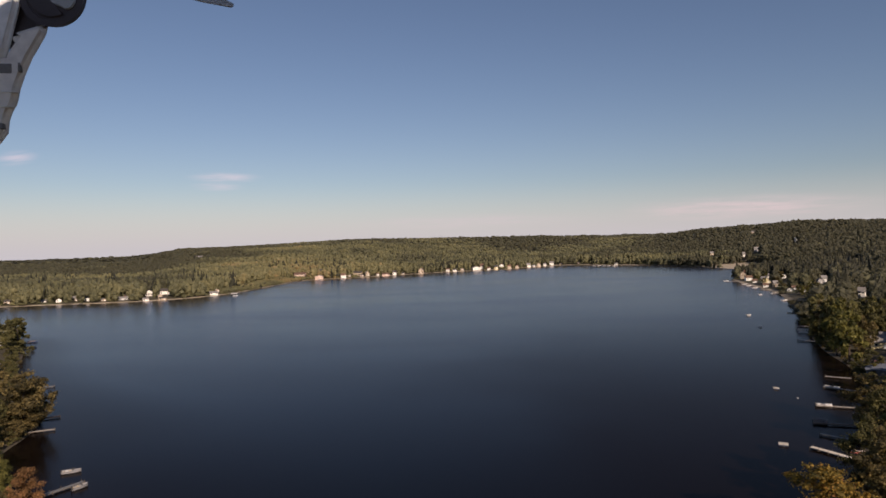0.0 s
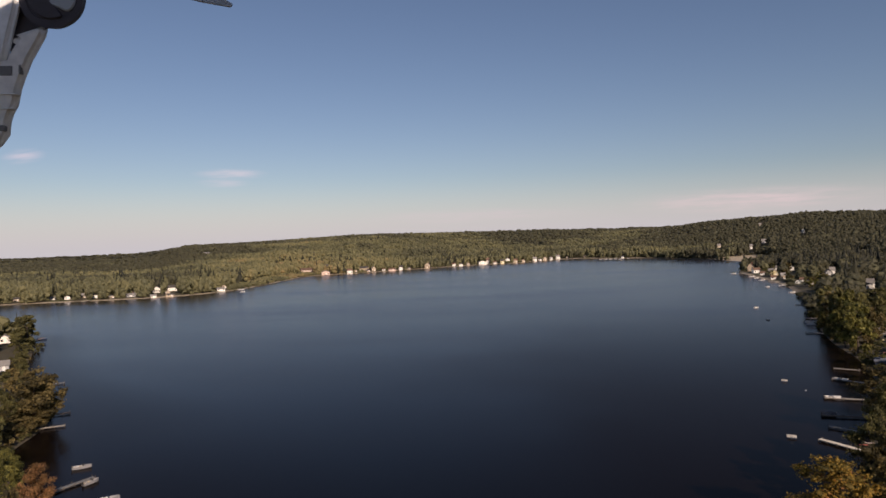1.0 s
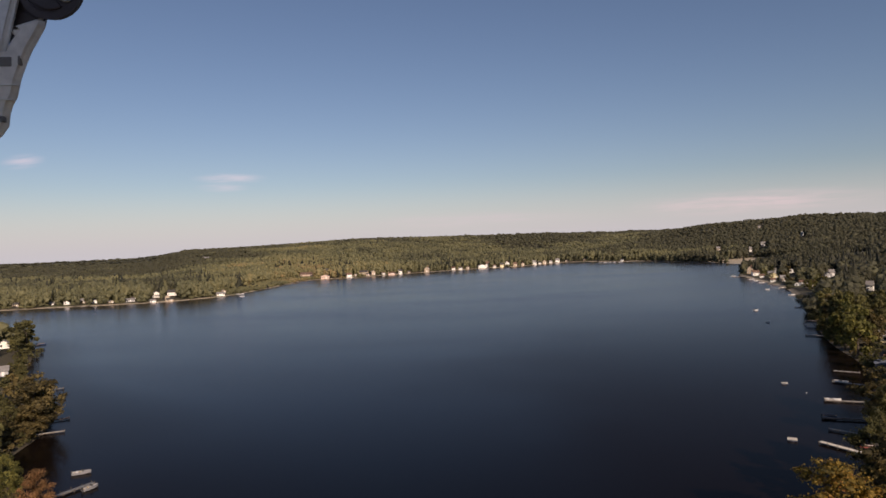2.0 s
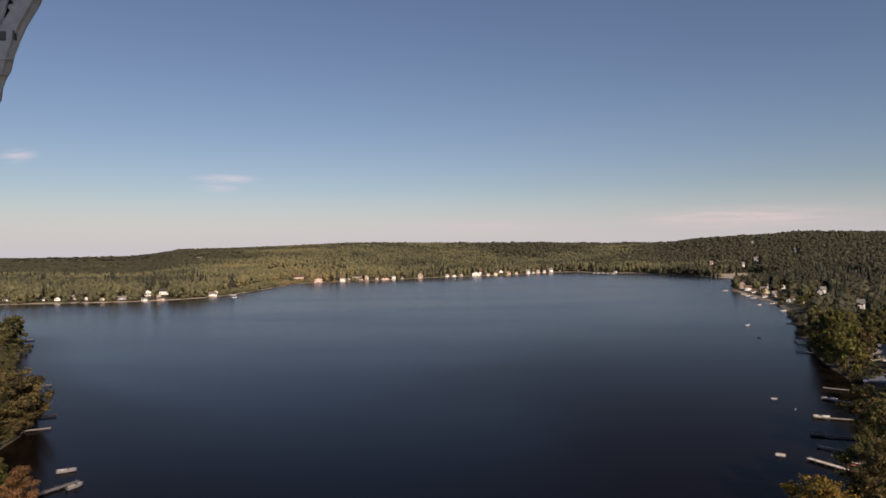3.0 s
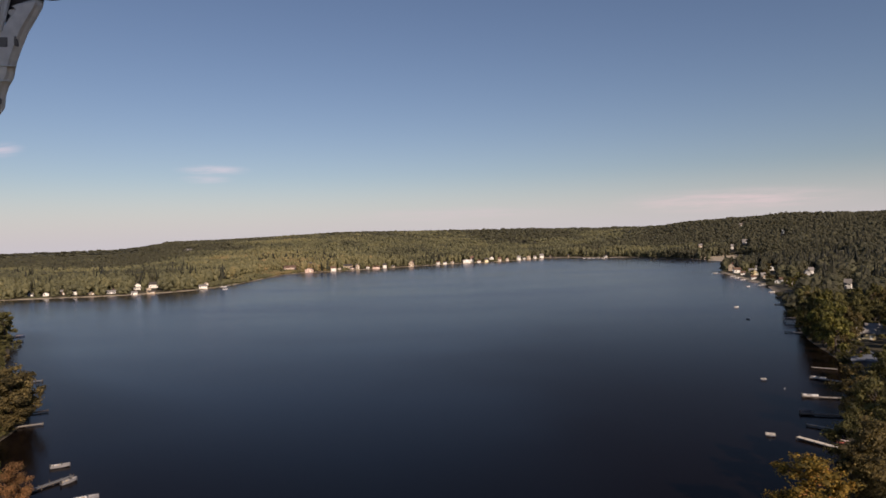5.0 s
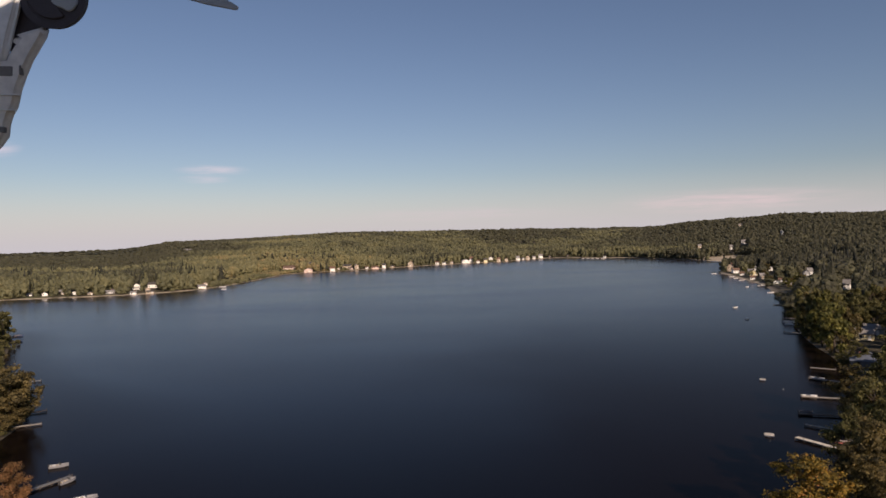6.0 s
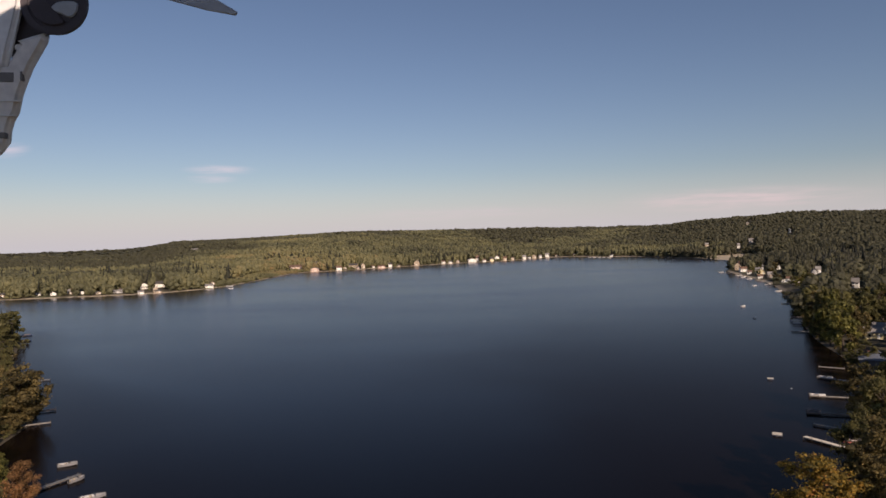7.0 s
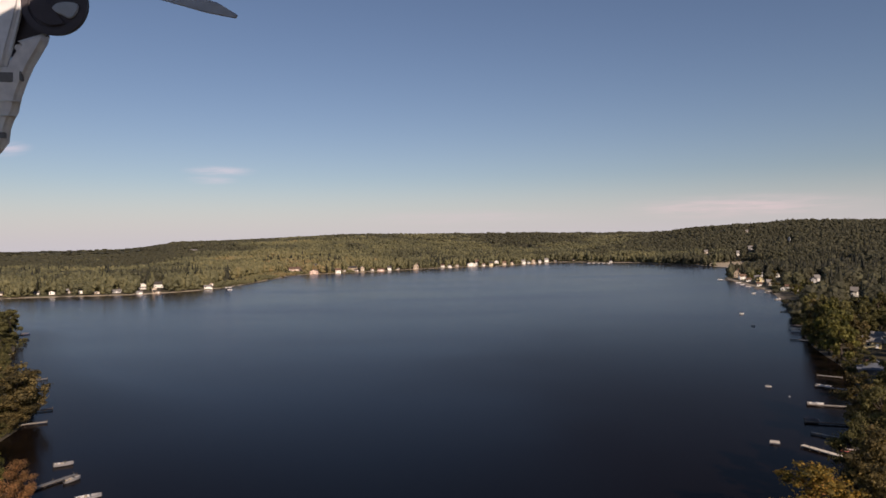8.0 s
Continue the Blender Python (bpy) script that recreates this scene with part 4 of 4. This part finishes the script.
# ---- trees near the camera ----
KINDS = {
    "green": ([(0.0, (0.042, 0.042, 0.020)), (1.0, (0.185, 0.172, 0.070))], "green leafy tree on the bank"),
    "olive": ([(0.0, (0.042, 0.037, 0.019)), (1.0, (0.255, 0.198, 0.085))], "olive green tree turning brown in early autumn"),
    "lime": ([(0.0, (0.055, 0.060, 0.020)), (1.0, (0.27, 0.25, 0.075))], "bright yellow-green leafy tree on the bank"),
    "yellow": ([(0.0, (0.06, 0.055, 0.018)), (0.45, (0.24, 0.17, 0.04)), (0.8, (0.40, 0.25, 0.05)), (1.0, (0.42, 0.20, 0.07))], "yellow autumn tree at the water's edge"),
    "orange": ([(0.0, (0.07, 0.045, 0.02)), (1.0, (0.43, 0.23, 0.11))], "orange-red autumn tree at the water's edge"),
}
LEAF = {k: foliage(k + "_leaves", stops, 0.8, 0.8, 0.4) for k, (stops, _) in KINDS.items()}


def leafy(name, high, wide, cards, card, seed):
    """Crown of leaf sprays on clumps: one mesh about the trunk's foot."""
    g = np.random.default_rng(seed)
    n = max(14, int(cards / 55))
    lobes = 14
    a = np.arange(lobes) * 2.4 + g.uniform(-0.4, 0.4, lobes)
    u = np.linspace(-0.95, 0.95, lobes) + g.uniform(-0.12, 0.12, lobes)
    q = np.sqrt(np.clip(1 - (u * 0.95) ** 2, 0.05, 1)) * g.uniform(0.45, 0.85, lobes)
    heads = np.stack([np.cos(a) * q * wide / 2, np.sin(a) * q * wide / 2, high * (0.56 + 0.39 * u)], -1)
    c = heads[g.integers(0, lobes, n)] + g.normal(0, 1, (n, 3)) * (0.082 * wide, 0.082 * wide, 0.046 * high)
    size = g.uniform(0.07, 0.17, n) * wide
    # dense cores that close the crown, darker to paint the shade inside it
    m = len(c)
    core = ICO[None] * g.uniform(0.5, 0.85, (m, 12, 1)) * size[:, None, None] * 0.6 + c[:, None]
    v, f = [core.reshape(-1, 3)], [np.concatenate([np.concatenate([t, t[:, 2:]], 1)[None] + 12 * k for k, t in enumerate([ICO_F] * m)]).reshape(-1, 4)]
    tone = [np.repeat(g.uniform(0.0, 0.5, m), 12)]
    k = g.integers(0, n, cards)
    d = g.normal(size=(cards, 3))
    d /= np.linalg.norm(d, axis=1)[:, None]
    d[:, 2] = np.abs(d[:, 2]) * np.where(g.random(cards) < 0.75, 1, -1)
    p = c[k] + d * size[k, None] * g.uniform(0.6, 1.12, (cards, 1)) * (1, 1, 0.8)
    e1 = np.cross(d + g.normal(0, 0.45, (cards, 3)), g.normal(size=(cards, 3)))
    e1 /= np.linalg.norm(e1, axis=1)[:, None]
    e2 = np.cross(e1, d + g.normal(0, 0.5, (cards, 3)))
    e2 /= np.linalg.norm(e2, axis=1)[:, None]
    w = card * g.uniform(0.6, 1.3, (cards, 1))
    quad = np.stack([p - e1 * w * 0.5, p - e2 * w * 0.38 + e1 * w * 0.05, p + e1 * w * 0.55, p + e2 * w * 0.38], 1)
    v.append(quad.reshape(-1, 3))
    f.append(np.arange(cards * 4).reshape(-1, 4) + 12 * m)
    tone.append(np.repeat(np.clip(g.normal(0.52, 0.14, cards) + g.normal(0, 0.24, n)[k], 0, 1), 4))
    return np.concatenate(v), f, np.concatenate(tone), c


def tree(kind, high, wide, cards, card, seed):
    ob = thing("tree", KINDS[kind][1], "tree", "trees by the lake")
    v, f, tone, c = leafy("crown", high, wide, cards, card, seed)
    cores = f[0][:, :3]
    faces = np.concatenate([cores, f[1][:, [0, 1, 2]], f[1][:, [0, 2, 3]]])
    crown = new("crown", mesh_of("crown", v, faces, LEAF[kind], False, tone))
    crown.parent = ob
    bm = tube((0, 0, -0.8), (0, 0, high * 0.42), high * 0.022, high * 0.015, 8)
    tube((0, 0, high * 0.40), (0.1, 0.1, high * 0.66), high * 0.013, high * 0.004, 7, bm)
    part("trunk", bm, mat_bark, ob, "grey-brown bark")
    for k in range(0, len(c), max(1, len(c) // 7)):
        x, y, z = c[k]
        foot = (0, 0, max(high * 0.25, z - high * 0.2))
        part("limb", tube(foot, (x * 0.85, y * 0.85, z), high * 0.008, high * 0.003, 6), mat_bark, ob)
    return ob


def plant(kind, seed, x, y, high, wide, dense, made={}):
    """A tree of its own; trees of one build share their meshes."""
    z = max(float(land(x, y)), 0.15)
    key = (kind, seed, dense)
    m = pose(x, y, z, 0, 0, rnd.uniform(0, 360))
    if key not in made:
        cards, card = (7500, 0.40) if dense == 2 else (4200, 0.55) if dense else (1700, 0.9)
        ob = made[key] = tree(kind, 14.0, 10.0, cards, card, seed)
        ob.matrix_basis = m
    else:
        ob = copy_thing(made[key], m)
    ob.scale = (wide / 10.0, wide / 10.0, high / 14.0)
    return ob


# x, y, height, breadth: the trees that stand out
LEFT_BANK = [
    ("orange", 4, -78.2, 120, 9.6, 6.2), ("lime", 7, -85, 123, 11.5, 6.5), ("olive", 2, -117, 181, 17, 13),
    ("olive", 6, -117, 186, 13, 10.5), ("olive", 6, -117.5, 169, 7, 7.5), ("olive", 2, -115, 174, 5.5, 6),
    ("green", 5, -121, 177, 8, 8), ("green", 1, -126, 184, 9, 8), ("olive", 2, -124, 196, 9, 8),
    ("green", 1, -217, 333, 17, 13), ("green", 5, -224, 338, 13, 12), ("green", 5, -228, 346, 14, 11),
    ("olive", 6, -117, 181, 8, 9), ("green", 1, -120, 188, 8, 8), ("green", 5, -234, 357, 14, 9),
    ("green", 5, -212, 318, 9, 9),
]
RIGHT_BANK = [
    ("yellow", 3, 58.6, 102, 12.8, 11.6), ("lime", 8, 158, 265, 21, 12), ("lime", 7, 152, 247, 20, 13),
    ("olive", 6, 161, 256, 16, 10), ("green", 1, 147, 226, 9, 7), ("olive", 6, 105.5, 162.5, 12.5, 11),
    ("green", 5, 162, 270, 22, 12), ("green", 1, 169, 287, 22, 11), ("olive", 2, 175, 299, 20, 11),
    ("green", 5, 183, 318, 19, 12), ("olive", 6, 100.5, 153, 11, 9.5), ("green", 5, 99.5, 147, 13, 10),
    ("green", 5, 87, 126, 14, 10), ("green", 1, 85, 119, 14.5, 9), ("olive", 6, 78, 111, 12, 8),
    ("olive", 2, 74, 108.5, 15, 10), ("green", 5, 78, 120, 14, 10), ("olive", 6, 70, 103, 11, 8),
]
for kind, seed, x, y, high, wide in LEFT_BANK + RIGHT_BANK:
    plant(kind, seed, x, y, high, wide, 2 if math.hypot(x, y) < 160 else int(math.hypot(x, y) < 230))
STOOD = [(59, 102, 11), (-76, 119.5, 5), (-87, 124, 5), (-117, 181, 7), (-101, 150, 5), (-220, 332, 6), (158, 265, 6), (149, 243, 6), (101, 149, 5), (93, 138, 9), (73, 109, 7), (90, 130, 5), (85, 119, 5), (78, 111, 5)]
CLEARINGS += [(x + 0.407 * step, y - 0.914 * step, 7.5) for x, y in ((87, 147), (108, 187)) for step in range(6, 46, 8)]
CLEARINGS += STOOD + [(-206, 318, 13), (-214, 334, 12), (-222, 350, 12), (-88, 136, 4), (95, 146, 4), (106, 158, 4), (118, 184, 4), (136, 212, 4)]
kinds = [("green", 1), ("green", 5), ("green", 1), ("olive", 2), ("olive", 6), ("green", 5), ("yellow", 3)]
for cell, least in ((spots(95, 425, 24, 37, 10.0), 2.5), (spots(105, 425, -37, -27, 12.0), 2.5)):
    for x, y, s in zip(*cell):
        if s < least or s > 110 or (x < 0 and math.hypot(x, y) < 350 and x > -0.70 * y):
            continue
        kind, seed = kinds[rnd.randrange(6)] if x < 0 or rnd.random() < 0.22 else ("green", rnd.choice((1, 5)))
        plant(kind, seed, float(x), float(y), rnd.uniform(9, 18), rnd.uniform(6, 12), int(math.hypot(x, y) < 230))
# unseen trees past the right edge of view, added to shade the bank
for x, y, s in zip(*spots(195, 330, 36.5, 47, 12.0)):
    plant("green", rnd.choice((1, 5)), float(x), float(y), rnd.uniform(11, 15), rnd.uniform(8, 12), 0)

# sunlit trees among the houses on the spit
for x, y, high, wide in ((341, 716, 8, 7), (331, 692, 6, 5), (341, 697, 9, 7), (312, 640, 6, 5), (328, 640, 9, 7), (316, 622, 8, 6), (303, 592, 7, 6), (313, 588, 9, 7), (299, 578, 5, 5), (310, 556, 8, 7),
                         (297, 548, 6, 5), (286, 528, 7, 6), (283, 516, 8, 7), (300, 528, 9, 7), (277, 505, 8, 7), (290, 508, 10, 8), (354, 690, 9, 7), (334, 664, 8, 6)):
    plant(*rnd.choice((("lime", 7), ("lime", 8), ("green", 1), ("olive", 2))), x, y, high, wide, 0)

# scrub along the near banks
def shrub(x, y, high, wide, made=[]):
    m = pose(x, y, max(float(land(x, y)), 0.05) - 0.1, 0, 0, rnd.uniform(0, 360))
    if len(made) < 3:
        ob = thing("shrub", "low green shrub at the water's edge", "shrub", "shrubs on the bank")
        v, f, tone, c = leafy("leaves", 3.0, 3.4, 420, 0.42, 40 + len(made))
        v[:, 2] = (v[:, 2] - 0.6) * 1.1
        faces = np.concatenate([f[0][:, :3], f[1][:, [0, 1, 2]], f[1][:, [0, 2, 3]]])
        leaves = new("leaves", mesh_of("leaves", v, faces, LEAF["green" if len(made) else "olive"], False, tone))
        leaves.parent = ob
        part("stem", tube((0, 0, -0.3), (0.1, 0, 1.4), 0.06, 0.03, 6), mat_bark, ob)
        ob.matrix_basis = m
        made.append(ob)
    else:
        ob = copy_thing(rnd.choice(made), m)
    ob.scale = (wide / 3.4, wide / 3.4, high / 3.0)
    return ob


for b0, b1 in ((22, 36), (-38, -27)):
    x, y, s = spots(95, 420, b0, b1, 3.0, 0.2)
    for x, y, s in zip(x, y, s):
        if s < 6.5 and rnd.random() < 0.8 and (x > 0 or y > 190):
            shrub(float(x), float(y), rnd.uniform(1.8, 4.5), rnd.uniform(3, 5))

for x, y, high in ((-114, 166, 3.4), (-112, 161, 2.8), (-115.5, 172, 3.6), (-109.5, 155.5, 3.0), (-104, 150, 2.6), (-117, 178, 3.2),
                   (-203, 308, 3.4), (-207, 317, 3.6), (-211, 325, 3.2), (-200, 301, 2.8), (-214, 338, 3.0), (-206, 322, 3.0)):
    shrub(x, y, high, 4.5)

for x, y, high in ((138, 215, 2.6), (141, 218, 3.2), (137, 211, 2.2), (144, 222, 2.4), (145, 230, 3.0), (147, 236, 2.6), (134, 207, 2.4), (142, 226, 2.0), (149, 240, 3.0), (151, 219, 3.4), (144, 212, 3.2)):
    shrub(x, y, high, 3.6)


def kayak(x, y, turn, shell_mat, label):
    """A kayak lying on the bank: a spindle hull with an open cockpit."""
    ob = thing("kayak", label, "kayak", "kayaks on the bank")
    ob.matrix_basis = pose(x, y, max(float(land(x, y)), 0.1) + 0.16, 0, 0, turn)
    bm = bmesh.new()
    rings = []
    for u in np.linspace(-1.5, 1.5, 11):
        half = 0.32 * (1 - (abs(u) / 1.56) ** 2.4)
        rings.append([bm.verts.new((u, half * math.cos(a), 0.18 * (half / 0.32) * math.sin(a) + 0.10 * (abs(u) / 1.5) ** 3)) for a in np.linspace(0, 2 * math.pi, 10, endpoint=False)])
    for one, two in zip(rings, rings[1:]):
        for k in range(10):
            bm.faces.new((one[k], one[(k + 1) % 10], two[(k + 1) % 10], two[k]))
    bm.faces.new(rings[0])
    bm.faces.new(rings[-1])
    part("hull", bm, shell_mat, ob)
    bm = bmesh.new()
    bmesh.ops.create_cone(bm, cap_ends=True, segments=16, radius1=0.2, radius2=0.22, depth=0.06, matrix=Matrix.Translation((-0.1, 0, 0.185)) @ Matrix.Diagonal((1.9, 1, 1, 1)))
    part("cockpit_rim", bm, mat_black, ob, "black cockpit rim")
    return ob


mat_red_shell = paint("red_plastic", (0.36, 0.10, 0.08), 0.45, change=0.1)
mat_pale_shell = paint("pale_plastic", (0.62, 0.50, 0.45), 0.45, change=0.1)
kayak(91.6, 147.6, -28, mat_red_shell, "red plastic kayak lying on the bank by a dock")
kayak(93.4, 148.6, -40, mat_pale_shell, "pale pink plastic kayak lying on the bank by a dock")

# ---- the landing leg and motor arm of the aircraft that carries the camera ----
DEPTH, UNIT = 0.36, 0.36 / 1162.3


def at(px, py, away=0.0):
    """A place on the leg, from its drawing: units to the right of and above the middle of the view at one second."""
    return ((px - 788) * UNIT, (441 - py) * UNIT, -DEPTH - away)


def slab(outline, near_z, far_z, bevel=0.0015):
    bm = bmesh.new()
    a = [bm.verts.new((*at(px, py)[:2], -DEPTH - near_z)) for px, py in outline]
    face = bm.faces.new(a)
    out = bmesh.ops.extrude_face_region(bm, geom=[face])
    bmesh.ops.translate(bm, vec=(0, 0, near_z - far_z), verts=[e for e in out["geom"] if isinstance(e, bmesh.types.BMVert)])
    bmesh.ops.recalc_face_normals(bm, faces=bm.faces)
    rims = [e for e in bm.edges if len(e.link_faces) == 2 and e.calc_face_angle(0) > 0.6]
    bmesh.ops.bevel(bm, geom=rims, offset=bevel, segments=3, affect="EDGES")
    for f in bm.faces:
        f.smooth = f.calc_area() < 2e-5
    return bm


mat_shell = paint("white_plastic_shell", (0.84, 0.84, 0.85), 0.6, grain=40, change=0.10, relief=0.0001)
# brace plastic slightly darker and warmer than the strut's
mat_shell_warm = paint("warm_white_plastic", (0.80, 0.77, 0.75), 0.65, grain=40, change=0.12, relief=0.0001)
mat_motor = paint("motor_housing", (0.075, 0.065, 0.075), 0.8, grain=300, change=0.1, relief=0.0001)
mat_bell = paint("motor_bell", (0.42, 0.44, 0.46), 0.6, 0.0, grain=60, change=0.05, relief=0.0001)

mat_blade = paint("propeller_plastic", (0.52, 0.56, 0.62), 0.6, grain=200, change=0.06, relief=0.0001)
mat_recess = paint("moulded_recess", (0.20, 0.19, 0.19), 0.8, grain=300, change=0.1, relief=0.0001)

drone = thing("drone_landing_leg", "white plastic drone leg and motor arm hanging before the lens", "drone")
drone.matrix_basis = aim(*ROWS[2][1:])
# the hull over the camera, out of view, added to shade the leg
bm = bmesh.new()
bmesh.ops.create_uvsphere(bm, u_segments=32, v_segments=20, radius=1)
for v in bm.verts:
    v.co = Vector((math.copysign(abs(v.co.x) ** 0.6, v.co.x) * 0.19, math.copysign(abs(v.co.y) ** 0.7, v.co.y) * 0.07 + 0.20, math.copysign(abs(v.co.z) ** 0.6, v.co.z) * 0.22 - 0.02))
for f in bm.faces:
    f.smooth = True
part("hull", bm, mat_shell, drone, "white rounded plastic hull")
part("strut", slab([(-90, -90), (44, -90), (37, 0), (18, 80), (8, 122), (-90, 140)], -0.001, 0.005, 0.0022), mat_shell, drone, "grey-white plastic strut")
foot = part("brace", slab([(20, 62), (48, 53), (84, 42), (79, 62), (68, 82), (55, 105), (45, 130), (36, 156), (30, 186), (22, 200), (17, 216), (15, 238), (2, 256), (-90, 330), (-90, 110), (12, 100), (31, 70)], 0.0, 0.006, 0.0024),
            mat_shell_warm, drone, "warm pale plastic brace")
for x0, x1, y0, y1, words in ((-4, 26, 117, 134, "dark moulded recess"), (37, 41, 115, 131, "dark slot"), (-4, 12, 222, 232, "dark moulded recess")):
    part("recess", box(*at(x0, y1)[:2], -DEPTH - 0.003, *at(x1, y0)[:2], -DEPTH + 0.0004, 0.0003), mat_recess, foot, words)
for y0, w in ((166, 40), (192, 32)):
    part("rib", box(*at(-60, y0 + 2)[:2], -DEPTH - 0.003, *at(w - 4, y0)[:2], -DEPTH + 0.0009, 0.0003), mat_shell, foot)
# sheet behind the strut; the arm's shade is put into its dark colour
part("arm_underside", slab([(-20, -90), (95, -90), (95, 20), (74, 44), (26, 62), (8, 90), (-20, 60)], 0.006, 0.008), mat_motor, drone, "arm underside coloured dark for shade")
bm = bmesh.new()
c = Vector(at(93, -8, 0.003))
loops = []
for radius, dz in ((58, 0.0022), (54, -0.0025), (42, -0.0025), (46, 0.0022)):
    loops.append([bm.verts.new((c.x + math.cos(k * math.pi / 20) * radius * UNIT, c.y + math.sin(k * math.pi / 20) * radius * UNIT, c.z + dz)) for k in range(40)])
for one, two in zip(loops, loops[1:] + loops[:1]):
    for k in range(40):
        bm.faces.new((one[k], one[(k + 1) % 40], two[(k + 1) % 40], two[k]))
part("motor_ring", bm, mat_motor, drone, "dark motor housing rim")
bm = bmesh.new()
bmesh.ops.create_cone(bm, cap_ends=True, segments=32, radius1=45.5 * UNIT, radius2=45.5 * UNIT, depth=0.002, matrix=Matrix.Translation(Vector(at(93, -8, 0.0025))))
part("motor_base", bm, mat_motor, drone, "dark motor base")
part("winding", slab([(93 + 41 * math.cos(math.radians(a)), -8 + 41 * math.sin(math.radians(a))) for a in range(60, 231, 9)], 0.0002, 0.0016, 0.0004), mat_motor, drone, "dark motor winding")
part("bell_band", slab([(88, 2), (98, -7), (113, -10), (128, -9), (137, -5), (135, 7), (129, 17), (120, 20), (106, 13), (95, 10)], 0.0001, 0.0016, 0.0006), mat_bell, drone, "pale grey motor bell")
# propeller at rest, its blade reaching past the motor
blade = [(120, -87), (170, -52), (260, -22), (360, 4), (412, 13), (416, 7), (380, -14), (280, -46), (180, -82), (130, -107)]
part("propeller_blade", slab(blade, 0.0, 0.0012, 0.0004), mat_blade, drone, "blue-grey plastic propeller blade")
part("propeller_hub", tube(at(100, -70, 0.012), at(100, -70, 0.03), 0.006, 0.005, 16), mat_motor, drone)
